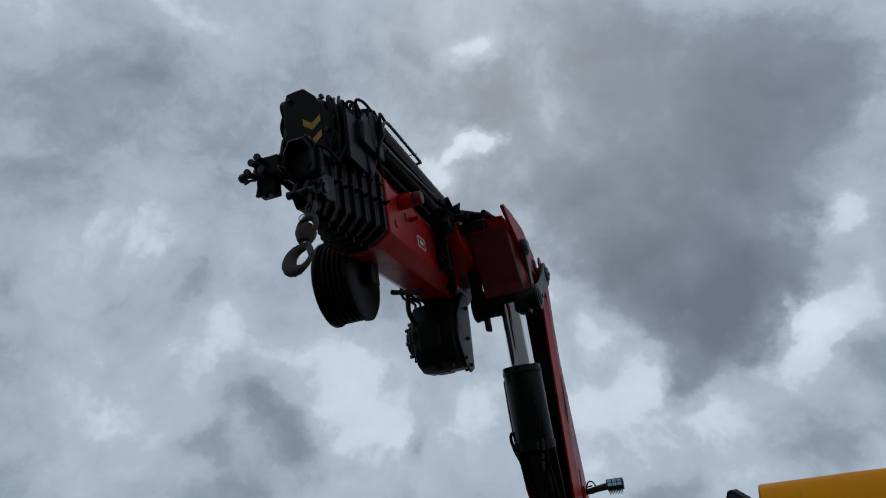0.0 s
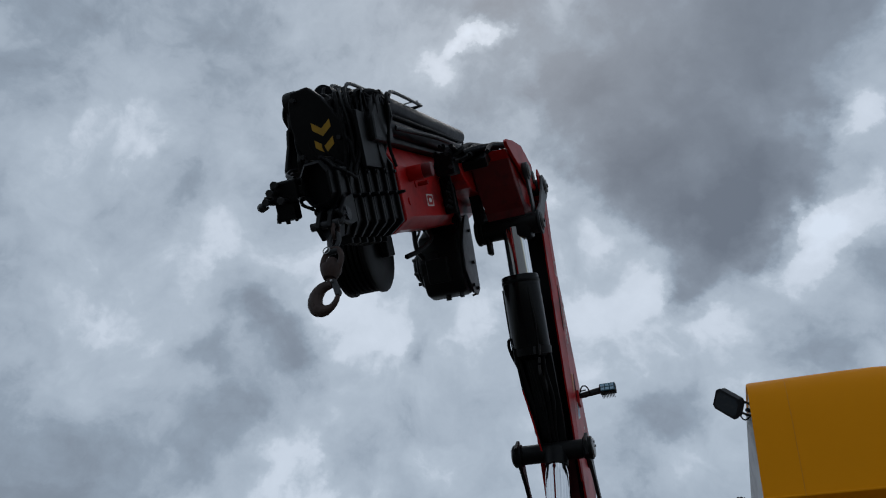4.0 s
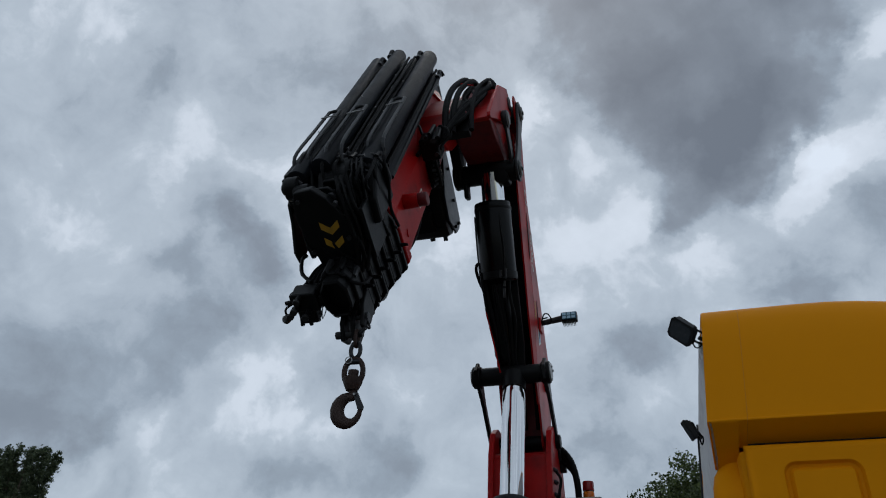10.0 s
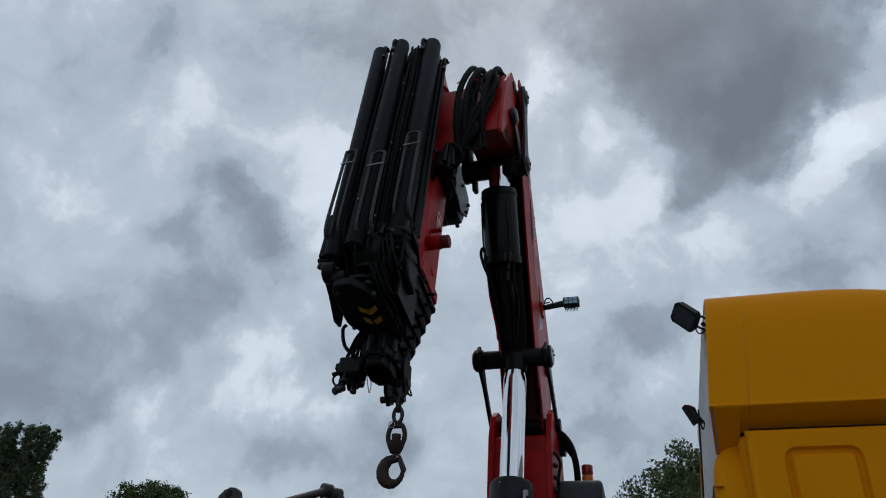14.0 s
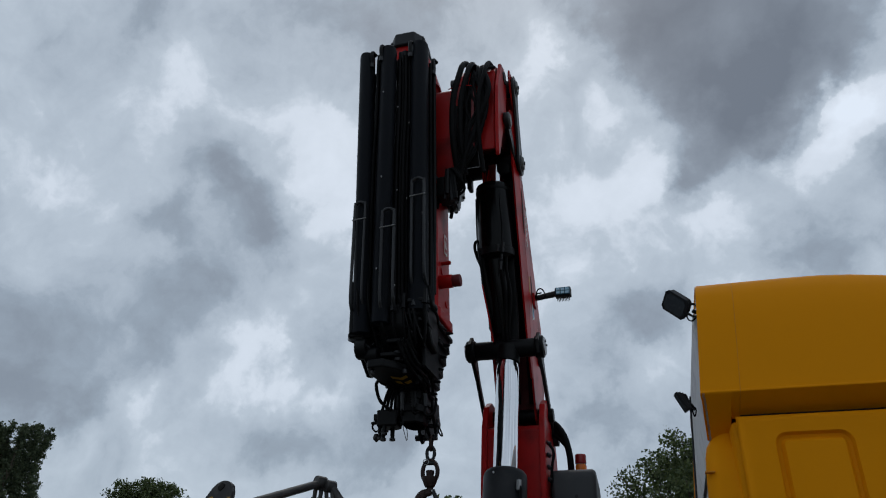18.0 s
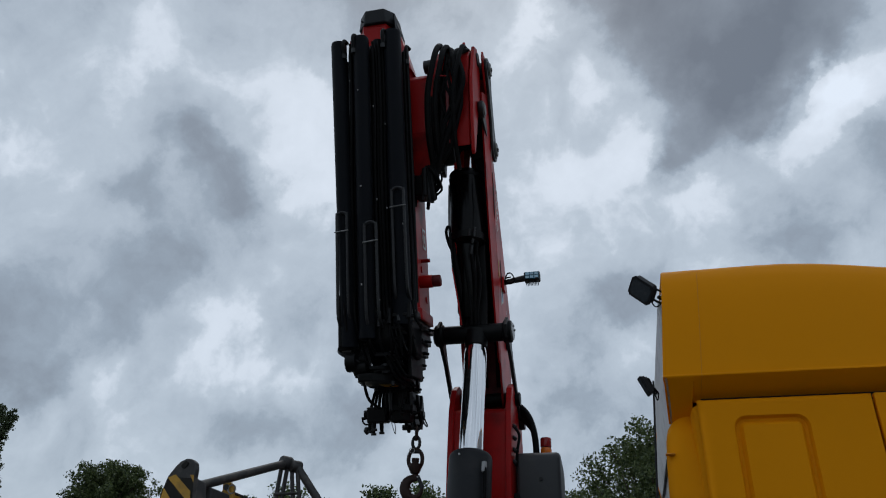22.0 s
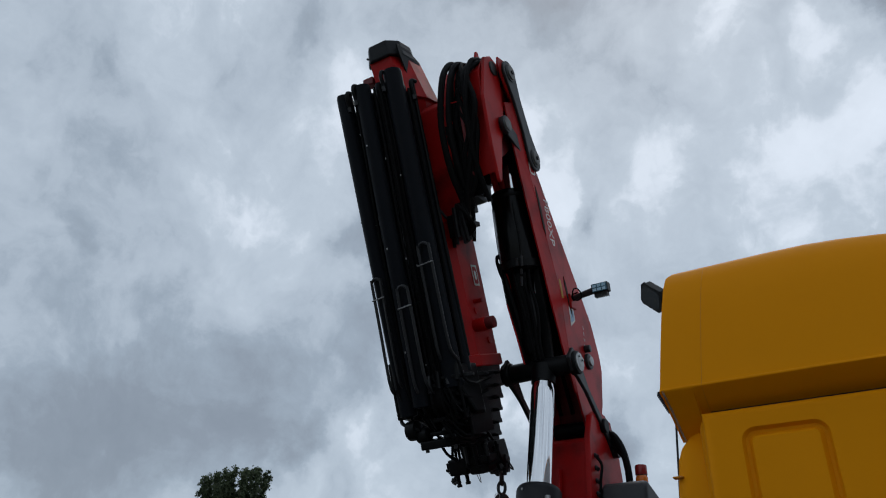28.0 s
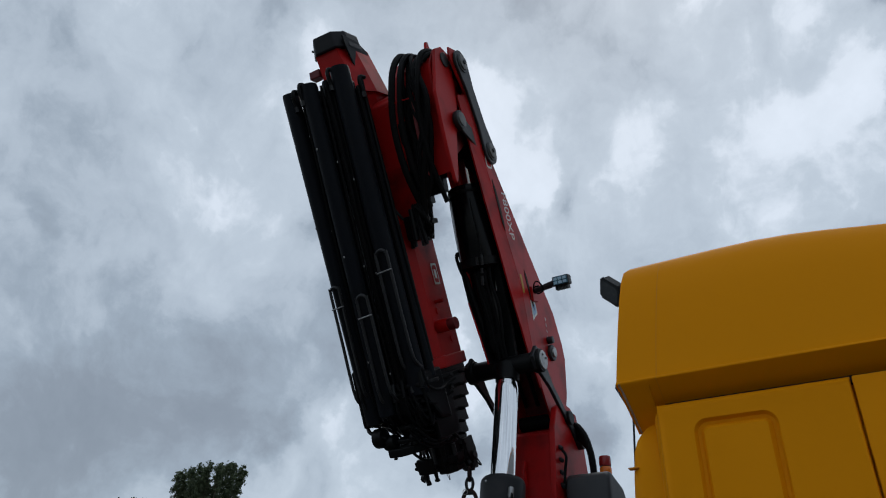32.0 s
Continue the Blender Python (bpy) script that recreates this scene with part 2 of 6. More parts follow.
def spin(profile, seg=24, axis="z", at=(0, 0, 0), bm=None):
    """A turned body: (radius, height) pairs round an axis."""
    own = bmesh.new()
    rings = []
    for r, h in profile:
        row = []
        for s in range(seg):
            a = 2 * math.pi * s / seg
            c, d = r * math.cos(a), r * math.sin(a)
            row.append(own.verts.new(Vector(at) + Vector({"x": (h, c, d), "y": (c, h, d), "z": (c, d, h)}[axis])))
        rings.append(row)
    for a, b in zip(rings, rings[1:]):
        for s in range(seg):
            own.faces.new((a[s], a[(s + 1) % seg], b[(s + 1) % seg], b[s]))
    own.faces.new(rings[0])
    own.faces.new(rings[-1][::-1])
    return join(bm, own)


def rounded(w, h, r, n=5):
    """A rectangle w by h round the origin with corners of radius r, as a polygon."""
    out = []
    for cx, cy, a0 in ((w / 2 - r, h / 2 - r, 0), (-w / 2 + r, h / 2 - r, 90), (-w / 2 + r, -h / 2 + r, 180), (w / 2 - r, -h / 2 + r, 270)):
        out += [(cx + r * math.cos(radians(a0 + 90 * k / n)), cy + r * math.sin(radians(a0 + 90 * k / n))) for k in range(n + 1)]
    return out


def words(name, text, size, material, parent, m, depth=0.001):
    """Flat lettering as a mesh, in the plane of the pose m."""
    cu = bpy.data.curves.new(name, "FONT")
    cu.body, cu.size, cu.extrude, cu.align_x, cu.align_y = text, size, depth, "CENTER", "CENTER"
    tmp = bpy.data.objects.new(name, cu)
    scene.collection.objects.link(tmp)
    me = bpy.data.meshes.new_from_object(tmp.evaluated_get(bpy.context.evaluated_depsgraph_get()))
    bpy.data.objects.remove(tmp)
    me.materials.clear()
    me.materials.append(material)
    ob = new(name, me)
    ob.parent, ob.matrix_basis = parent, m
    return ob


# ---- sky: a layer of broken grey cloud that drifts nearer and to the right ----
DARK_BANKS = [  # degrees to the left, degrees up, width, lighter or darker
    (-20, 51, 6.0, -0.55), (-29, 53, 6.5, -0.50), (-11, 59, 5.5, -0.40), (37, 33, 3.1, -0.45), (34, 30, 3.1, -0.38), (40, 28, 2.3, -0.34),
    (46, 40, 3.0, -0.40), (22, 29, 1.8, -0.34), (-20, 30.5, 3.2, -0.45), (-13, 26, 4.0, -0.34), (46, 16, 4.5, -0.34), (40, 19, 3.0, -0.34),
    (37, 16, 1.8, -0.34), (58, 14, 5.5, -0.34), (3, 52, 3.0, -0.35),
]
LOW_BANKS = [
    (-5, 50, 4.5, -0.40), (-13, 48, 5.0, -0.40), (-19, 45, 3.8, -0.40), (-3, 44, 3.0, -0.45), (-9, 43, 4.8, -0.60), (-14, 41, 3.8, -0.45),
    (-5, 39, 2.5, -0.50), (-9, 38, 3.3, -0.55), (-14, 39, 4.5, -0.35), (-7, 36, 4.0, -0.40), (-5, 34, 2.6, -0.45), (-10, 36, 3.2, -0.40),
]
LOWER_BANKS = [
    (-3, 41, 3.2, -0.35), (-1, 45, 3.2, -0.35), (1, 49, 3.5, -0.35), (-4, 32, 1.8, -0.45), (62, 49, 7.5, -0.15), (56, 55, 6.0, -0.25),
    (38, 61, 4.5, -0.25), (45, 52, 4.5, -0.30), (20, 15, 3.0, -0.26), (5, 17, 3.0, -0.30), (40, 13, 3.0, -0.26), (1, 23, 3.0, -0.30),
    (38, 23, 3.0, -0.30), (45, 22, 3.5, -0.30), (28, 21, 2.5, -0.30), (30, 14, 3.0, -0.17), (57, 20, 6.5, -0.26), (49, 37, 5.5, -0.20),
    (56, 13, 6.5, -0.26), (49, 36, 6.5, -0.20), (-13, 38, 3.0, -0.30),
]
HIGH_BREAKS = [
    (13, 64, 2.0, 0.48), (13, 56, 1.6, 1.08), (17, 54, 2.0, 0.72), (7, 44, 2.3, 0.32), (54, 42, 2.8, 0.30), (-23, 42, 2.0, 0.48),
    (48, 40, 3.0, 0.40), (8, 40, 3.5, 0.20), (58, 39, 3.6, 0.34), (2, 39, 2.3, 0.28), (40, 38, 3.2, 0.56), (23, 37, 5.5, 0.12),
    (43, 36, 3.2, 0.48), (47, 36, 3.2, 0.45), (52, 35, 3.0, 0.40), (29, 34, 4.5, 0.35), (-17, 34, 2.3, 0.45), (-1, 34, 2.3, 0.40),
    (5, 33, 4.0, 0.14), (16, 32, 4.0, 0.10), (-13, 32, 2.3, 0.40), (18, 32, 3.5, 0.14),
]
LOW_BREAKS = [
    (56, 32, 4.5, 0.12), (49, 31, 4.0, 0.15), (6, 31, 5.5, 0.18), (13, 31, 4.5, 0.20), (27, 31, 3.5, 0.16), (-8, 30, 3.0, 0.12),
    (-5, 30, 3.4, 0.20), (1, 30, 2.5, 0.12), (26, 30, 3.0, 0.16), (25, 28, 4.5, 0.31), (-14, 28, 2.5, 0.31), (17, 27, 4.0, 0.23),
    (9, 26, 5.0, 0.27), (49, 25, 3.0, 0.16), (20, 21, 2.5, 0.31), (33, 21, 3.2, 0.36), (-0, 20, 2.0, 0.35), (34, 18, 2.0, 0.31),
    (30, 18, 3.0, 0.32), (26, 17, 2.0, 0.23), (40, 16, 2.3, 0.43), (43, 13, 2.5, 0.35), (40, 13, 4.0, 0.27),
]
VEILS = [  # broad thin veils: degrees to the left, degrees up, darker
    (36, 44, -0.05), (24, 46, -0.14), (13, 46, -0.10), (-10, 44, -0.17), (2, 40, -0.08), (-15, 31, -0.04), (47, 23, -0.08), (40, 24, -0.06), (46, 17, -0.13),
    (38, 19, -0.03), (4, 21, -0.06), (29, 14, -0.07), (21, 15, -0.10), (44, 61, -0.24), (27, 63, -0.14), (8, 62, -0.10), (-9, 60, -0.04), (-21, 56, -0.05),
    (10, 55, -0.10), (-5, 53, -0.24), (-16, 50, -0.05), (24, 27, -0.14), (62, 36, -0.05), (10, 28, -0.07), (51, 18, -0.19), (51, 13, -0.15),
]
SHEEN = [  # broad thin places, lighter
    (54, 39, 0.20), (45, 42, 0.19), (51, 34, 0.06), (-8, 38, 0.08), (-17, 36, 0.21), (49, 28, 0.07), (33, 32, 0.13), (-7, 32, 0.06), (3, 27, 0.14),
    (-6, 26, 0.07), (30, 20, 0.23), (4, 15, 0.07), (68, 52, 0.07), (58, 57, 0.07), (25, 34, 0.16), (58, 17, 0.19),
]
BRIGHT_HOLES = [(-18, 35, 2.8, 0.35), (14.5, 56.5, 2.2, 0.3), (-4, 33.5, 3.2, 0.25), (50, 42.5, 3.0, 0.35), (39, 34, 3.0, 0.2), (44, 38, 3.0, 0.15), (-16.4, 35.5, 1.9, 0.75), (29.5, 19.5, 3.0, 0.36), (33, 20.5, 2.2, 0.25), (25, 18.5, 2.0, 0.35)]
CLOUDS = [(az, el, wide, light * (0.72 if az > 36 else 1.0) * (1.0 if light < 0 else 1.3 if el > 38 else 1.05 if az < 30 else 0.8)) for az, el, wide, light in DARK_BANKS + LOW_BANKS + LOWER_BANKS + HIGH_BREAKS + LOW_BREAKS]
CLOUDS += [(az, el, 5.2, light) for az, el, light in VEILS + SHEEN] + BRIGHT_HOLES


def cloud_material():
    m = bpy.data.materials.new("broken_cloud")
    m.use_nodes = True
    t = m.node_tree
    n, l = t.nodes, t.links
    n.remove(n["Principled BSDF"])
    at, unit = n.new("ShaderNodeTexCoord"), n.new("ShaderNodeVectorMath")
    unit.operation = "NORMALIZE"
    l.new(at.outputs["Object"], unit.inputs[0])
    warp = n.new("ShaderNodeTexNoise")
    warp.inputs["Scale"].default_value, warp.inputs["Detail"].default_value = 6.0, 5
    l.new(unit.outputs[0], warp.inputs["Vector"])
    off = n.new("ShaderNodeVectorMath")
    off.operation = "MULTIPLY_ADD"
    off.inputs[1].default_value = (0.14, 0.14, 0.14)
    less = n.new("ShaderNodeVectorMath")
    less.operation = "SUBTRACT"
    less.inputs[1].default_value = (0.5, 0.5, 0.5)
    l.new(warp.outputs["Color"], less.inputs[0])
    l.new(less.outputs[0], off.inputs[0])
    l.new(unit.outputs[0], off.inputs[2])
    curl = n.new("ShaderNodeTexNoise")
    curl.inputs["Scale"].default_value, curl.inputs["Detail"].default_value, curl.inputs["Roughness"].default_value = 21.0, 6, 0.6
    l.new(unit.outputs[0], curl.inputs["Vector"])
    even, wisp = n.new("ShaderNodeVectorMath"), n.new("ShaderNodeVectorMath")
    even.operation, wisp.operation = "SUBTRACT", "MULTIPLY_ADD"
    even.inputs[1].default_value, wisp.inputs[1].default_value = (0.5, 0.5, 0.5), (0.06, 0.06, 0.06)
    l.new(curl.outputs["Color"], even.inputs[0])
    l.new(even.outputs[0], wisp.inputs[0])
    l.new(off.outputs[0], wisp.inputs[2])
    total = None

    def add(a, b):
        s = n.new("ShaderNodeMath")
        l.new(a, s.inputs[0])
        l.new(b, s.inputs[1])
        return s.outputs[0]

    for az, el, wide, light in CLOUDS:
        d = n.new("ShaderNodeVectorMath")
        d.operation = "DISTANCE"
        a, e = radians(az), radians(el)
        d.inputs[1].default_value = (-math.sin(a) * math.cos(e), math.cos(a) * math.cos(e), math.sin(e))
        l.new(wisp.outputs[0], d.inputs[0])
        r = n.new("ShaderNodeMapRange")
        r.interpolation_type = "SMOOTHERSTEP"
        r.inputs[1].default_value, r.inputs[2].default_value = 0.0, radians(wide) * 1.55
        r.inputs[3].default_value, r.inputs[4].default_value = light * (1.45 if light < 0 else 0.95), 0.0
        l.new(d.outputs["Value"], r.inputs[0])
        total = r.outputs[0] if total is None else add(total, r.outputs[0])
    for scale, detail, gain, rough in ((5.5, 10, 0.85, 0.55), (19.0, 8, 0.32, 0.55)):
        f = n.new("ShaderNodeTexNoise")
        f.inputs["Scale"].default_value, f.inputs["Detail"].default_value, f.inputs["Roughness"].default_value = scale, detail, rough
        l.new(wisp.outputs[0] if scale < 10 else off.outputs[0], f.inputs["Vector"])
        r = n.new("ShaderNodeMapRange")
        r.clamp = False
        r.inputs[3].default_value, r.inputs[4].default_value = -gain, gain
        l.new(f.outputs[0], r.inputs[0])
        total = add(total, r.outputs[0])
    ramp = n.new("ShaderNodeValToRGB")
    fit = n.new("ShaderNodeMapRange")
    fit.inputs[1].default_value, fit.inputs[2].default_value = -1.75, 1.15
    l.new(total, fit.inputs[0])
    l.new(fit.outputs[0], ramp.inputs[0])
    el = ramp.color_ramp.elements
    el[0].position, el[0].color = 0.0, (0.1152, 0.138, 0.170, 1)
    el[1].position, el[1].color = 1.0, (0.640, 0.712, 0.805, 1)
    for pos, c in ((0.207, (0.1537, 0.183, 0.221)), (0.397, (0.1969, 0.233, 0.279)), (0.492, (0.2512, 0.303, 0.362)), (0.556, (0.3256, 0.383, 0.448)), (0.667, (0.3985, 0.462, 0.531)), (0.738, (0.5346, 0.597, 0.674)), (0.857, (0.588, 0.652, 0.735))):
        e = el.new(pos)
        e.color = (*c, 1)
    em, out = n.new("ShaderNodeEmission"), n["Material Output"]
    l.new(ramp.outputs[0], em.inputs[0])
    thin, mixed = n.new("ShaderNodeBsdfTransparent"), n.new("ShaderNodeMixShader")
    mixed.inputs[0].default_value = 0.12
    l.new(em.outputs[0], mixed.inputs[1])
    l.new(thin.outputs[0], mixed.inputs[2])
    em.inputs[1].default_value = SKY_GLOW
    l.new(mixed.outputs[0], out.inputs[0])
    return m


SKY_GLOW = 1.05


CEILING = 300.0


def build_sky():
    """The flat cloud ceiling, out to the horizon; the clouds are laid on it by their direction from the yard."""
    bm = bmesh.new()
    loops = []
    for r in (150, 600, 1400, 2600, 4400):
        loops.append([bm.verts.new((r * math.cos(2 * math.pi * k / 48), r * math.sin(2 * math.pi * k / 48), CEILING)) for k in range(48)])
    bm.faces.new(loops[0])
    for a, b in zip(loops, loops[1:]):
        for k in range(48):
            bm.faces.new((a[k], a[(k + 1) % 48], b[(k + 1) % 48], b[k]))
    me = bpy.data.meshes.new("backdrop")
    bm.to_mesh(me)
    bm.free()
    me.materials.append(cloud_material())
    return tagged(new("backdrop", me), "broken grey rain clouds drifting across the sky", "sky", kind="structure")


backdrop = build_sky()


# ---- ground ----
def build_ground():
    bm = bmesh.new()
    bmesh.ops.create_circle(bm, cap_ends=True, segments=64, radius=4450)
    me = bpy.data.meshes.new("ground")
    bm.to_mesh(me)
    bm.free()
    me.materials.append(ASPHALT)
    return tagged(new("ground", me), "dusty worn concrete of a lorry yard", "ground", kind="structure")


build_ground()

# ---- the truck: a yellow sleeper cab beside the lens, chassis running to the left ----
SIDE, FAR = 3.82, 6.32          # the cab's two flanks
REAR_X, POST_X, SEAM_X = 0.27, 0.39, 1.19
PANEL_TOP = 2.70


def build_truck():
    truck = thing("truck", (1.0, 5.07, 0.0), "yellow sleeper-cab lorry parked on a concrete yard, carrying a loader crane", "truck")
    o = Vector(truck.location)

    def put(name, bm, mat, label="", parent=truck, smooth=False):
        bmesh.ops.translate(bm, verts=bm.verts, vec=-o)
        return part(name, bm, mat, parent, label, smooth=smooth)

    # flank panel behind the door, with its pressed blank window
    def loop(y, grow, n=7):
        cx, cz, w, h, r = 0.719, 2.188, 0.345, 0.85, 0.06
        return [(cx + a, y, cz + b) for a, b in rounded(w + 2 * grow, h + 2 * grow, max(r + grow, 0.01), n)]

    bm = bmesh.new()
    x0, x1, z0, z1 = POST_X, SEAM_X - 0.003, 1.05, PANEL_TOP + 0.006
    r = 0.035
    edge = [(x0 + r, SIDE, z0), (x1 - 0.01, SIDE, z0), (x1 - 0.01, SIDE, z1 - r), (x0 + r, SIDE, z1 - r)]
    inset = [(x0 + r + 0.006, SIDE, z0 + 0.006), (x1 - 0.016, SIDE, z0 + 0.006), (x1 - 0.016, SIDE, z1 - r - 0.006), (x0 + r + 0.006, SIDE, z1 - r - 0.006)]
    frame_verts = [bm.verts.new(p) for p in inset]
    edges = [bm.edges.new((frame_verts[k], frame_verts[(k + 1) % 4])) for k in range(4)]
    rings = []
    for y, grow in ((SIDE, 0.004), (SIDE, 0.0), (SIDE + 0.007, -0.004), (SIDE + 0.023, -0.011), (SIDE + 0.026, -0.026), (SIDE + 0.011, -0.037), (SIDE + 0.003, -0.042), (SIDE + 0.002, -0.050)):
        rings.append([bm.verts.new(p) for p in loop(y, grow)])
    hole = [bm.edges.new((rings[0][k], rings[0][(k + 1) % len(rings[0])])) for k in range(len(rings[0]))]
    bmesh.ops.triangle_fill(bm, edges=edges + hole, use_beauty=True)
    for a, b in zip(rings, rings[1:]):
        for k in range(len(a)):
            q = (k + 1) % len(a)
            bm.faces.new((a[k], a[q], b[q], b[k]))
    bm.faces.new(rings[-1])
    # rolled top and rear edges
    prev = [bm.verts.new(p) for p in edge]
    for k in range(4):
        q = (k + 1) % 4
        bm.faces.new((frame_verts[k], frame_verts[q], prev[q], prev[k]))
    for k in range(1, 6):
        a = radians(18 * k)
        dy, dr = r * (1 - math.cos(a)), r * (math.sin(a) - 1)
        row = [bm.verts.new((x0 - dr, SIDE + dy, z0)), bm.verts.new((x1 - 0.01 + 0.01 * math.sin(a), SIDE + dy, z0)),
               bm.verts.new((x1 - 0.01 + 0.01 * math.sin(a), SIDE + dy, z1 + dr)), bm.verts.new((x0 - dr, SIDE + dy, z1 + dr))]
        for s in ((0, 3), (3, 2), (2, 1)):
            bm.faces.new((prev[s[0]], prev[s[1]], row[s[1]], row[s[0]]))
        prev = row
    put("flank_panel", bm, YELLOW, "yellow steel flank with a pressed blank window", smooth=True)

    # rear corner post, set back and rounded
    prof = []
    for z, back, xr in ((1.05, 0.02, 0.200), (1.9, 0.03, 0.206), (2.2, 0.04, 0.210), (2.42, 0.06, 0.220), (2.54, 0.075, 0.230), (2.60, 0.10, 0.244), (2.66, 0.13, 0.28)):
        prof.append((z, back, xr))
    bm = bmesh.new()
    rows = []
    for z, back, xr in prof:
        y, row = SIDE + 0.02 + back, []
        for k in range(9):
            a = radians(90 * k / 8)
            row.append(bm.verts.new((xr + 0.07 * (1 - math.sin(a)), y + 0.07 * (1 - math.cos(a)), z)))
        row.append(bm.verts.new((POST_X + 0.02, y, z)))
        row = row[:9][::-1] + [row[9]]
        rows.append(row)
    for a, b in zip(rows, rows[1:]):
        for k in range(len(a) - 1):
            bm.faces.new((a[k], a[k + 1], b[k + 1], b[k]))
    put("corner_post", bm, YELLOW, smooth=True)
    put("grip_slot", box((0.215, SIDE + 0.075, 2.452), (0.262, SIDE + 0.11, 2.460), 0.003), SEAM)

    # door and its window
    bm = prism([(SEAM_X + 0.004, 1.05), (2.25, 1.05), (2.25, PANEL_TOP + 0.002), (SEAM_X + 0.004, PANEL_TOP + 0.002)], "y", SIDE, SIDE + 0.06, 0.009)
    door = put("cab_door", bm, YELLOW, "yellow cab door with a dark window", smooth=True)
    bm = prism([(1.31, 1.75), (2.15, 1.75), (2.15, 2.52), (1.36, 2.52), (1.31, 2.47)], "y", SIDE - 0.006, SIDE + 0.02, 0.01)
    put("window_rubber", bm, SHADOWGAP, parent=door).matrix_basis = Matrix()
    bm = prism([(1.335, 1.78), (2.12, 1.78), (2.12, 2.49), (1.375, 2.49), (1.335, 2.455)], "y", SIDE - 0.009, SIDE + 0.01, 0.003)
    put("window_pane", bm, GLASS, parent=door).matrix_basis = Matrix()

    # inner shell that the panels close
    bm = box((0.36, SIDE + 0.05, 1.0), (2.3, FAR, 2.70), 0.04)
    put("cab_shell", bm, YELLOW)
    bm = prism([(SIDE + 0.20, 1.0), (4.15, 1.0), (4.15, 3.36), (SIDE + 0.22, 3.25), (SIDE + 0.20, 2.66)], "x", REAR_X + 0.004, REAR_X + 0.1, 0.01)
    put("rear_skirt", bm, REAR, "pale grey rear edge of the cab")
    bm = box((0.282, 4.14, 1.0), (0.32, FAR - 0.05, 3.40), 0.01)
    put("rear_wall", bm, REAR, "pale grey cab rear wall, dusty and wet")
    put("far_flank", box((0.36, FAR - 0.01, 1.0), (2.3, FAR + 0.02, 2.75), 0.01), YELLOW)
    put("nose", prism([(2.25, 0.7), (2.62, 0.75), (2.60, 1.5), (2.3, 2.72), (2.25, 2.72)], "y", SIDE + 0.02, FAR - 0.02, 0.05), YELLOW, smooth=True)

    # roof moulding with its overhanging lip
    near = [(3.93, 2.72), (3.795, 2.793), (3.7745, 2.8045), (3.7685, 2.8085), (3.7672, 2.813), (3.7685, 2.817), (3.7745, 2.821), (3.7768, 2.835), (3.786, 2.95), (3.803, 3.10), (3.826, 3.25), (3.855, 3.365), (3.90, 3.445), (3.975, 3.497), (4.12, 3.53), (4.5, 3.56)]
    mid = (SIDE + FAR) / 2

    def section(x, drop, inset, low):
        pts = []
        for k, (y, z) in enumerate(near):
            y2 = y + inset * (1 if k > 4 else 0.4)
            z2 = z - drop * max(0, (z - 2.82) / 0.7)
            if k < 4:
                f = (1, 0.12, 0.05, 0)[k]
                y2, z2 = y + low[0] * f, z + low[1] * f
            pts.append((y2, z2))
        pts += [(2 * mid - y, z) for y, z in pts[::-1]]
        return [(x, y, z) for y, z in pts]

    def loft(sections, mat, name, label="", cap=True):
        bm = bmesh.new()
        rows = [[bm.verts.new(p) for p in s] for s in sections]
        for a, b in zip(rows, rows[1:]):
            for k in range(len(a) - 1):
                bm.faces.new((a[k], a[k + 1], b[k + 1], b[k]))
        if cap:
            bm.faces.new(rows[0])
        bm.faces.new(rows[-1][::-1])
        return put(name, bm, mat, label, smooth=True)

    rear_low = (0.075, -0.085)
    slope = 0.10

    def raked(x, drop, inset, low):
        return [(q + (slope if c > 2.8 or x > POST_X - 0.01 else -0.08) * (c - 2.82), b, c) for q, b, c in section(x, drop, inset, low)]

    loft([raked(0.248, 0.025, 0.02, rear_low), raked(0.243, 0.015, 0.010, rear_low), raked(0.24, 0.004, 0.002, rear_low), raked(0.25, 0.0, 0.0, rear_low),
          raked(POST_X - 0.004, 0.0, 0.0, rear_low), raked(POST_X, 0, 0, (0, 0)), raked(0.427, 0.0, 0.0, (0, 0))], YELLOW, "roof_rear_corner", cap=False)
    edge = raked(0.248, 0.025, 0.02, rear_low)
    loft([edge, [(q + 0.012, b, c) for q, b, c in edge]], REAR, "roof_rear_face", "pale grey rear face of the roof")
    loft([raked(0.43, 0.0, 0.0, (0, 0)), raked(0.7, 0, 0, (0, 0)), section(0.95, 0.004, 0.0, (0, 0)), section(1.1, 0.016, 0.002, (0, 0)), section(1.25, 0.036, 0.005, (0, 0)), section(1.5, 0.078, 0.008, (0, 0)), section(1.9, 0.165, 0.005, (0, 0)), section(2.2, 0.26, 0.02, (0, 0)), section(2.45, 0.45, 0.07, (0, 0))], YELLOW, "roof_moulding",
         "tall yellow roof moulding with an overhanging lip")
    # the joint's shadow, drawn as a flush line of darker yellow
    loft([[(q, b + 0.0006, c - 0.0004) for q, b, c in raked(0.4274, 0, 0, (0, 0))], [(q, b + 0.0006, c - 0.0004) for q, b, c in raked(0.4296, 0, 0, (0, 0))]], SEAM, "roof_seam")
    # thin dark strip laid on the lip's underside as its gap's shade
    put("lip_shade_strip", prism([(3.907, 2.7305), (3.925, 2.7205), (3.925, 2.716), (3.907, 2.726)], "x", POST_X + 0.03, 2.2), SHADOWGAP, "dark strip painted as shade between flank and roof lip")
    put("eave_seam", box((POST_X + 0.03, SIDE + 0.030, PANEL_TOP - 0.02), (2.3, SIDE + 0.07, PANEL_TOP + 0.004)), SHADOWGAP)

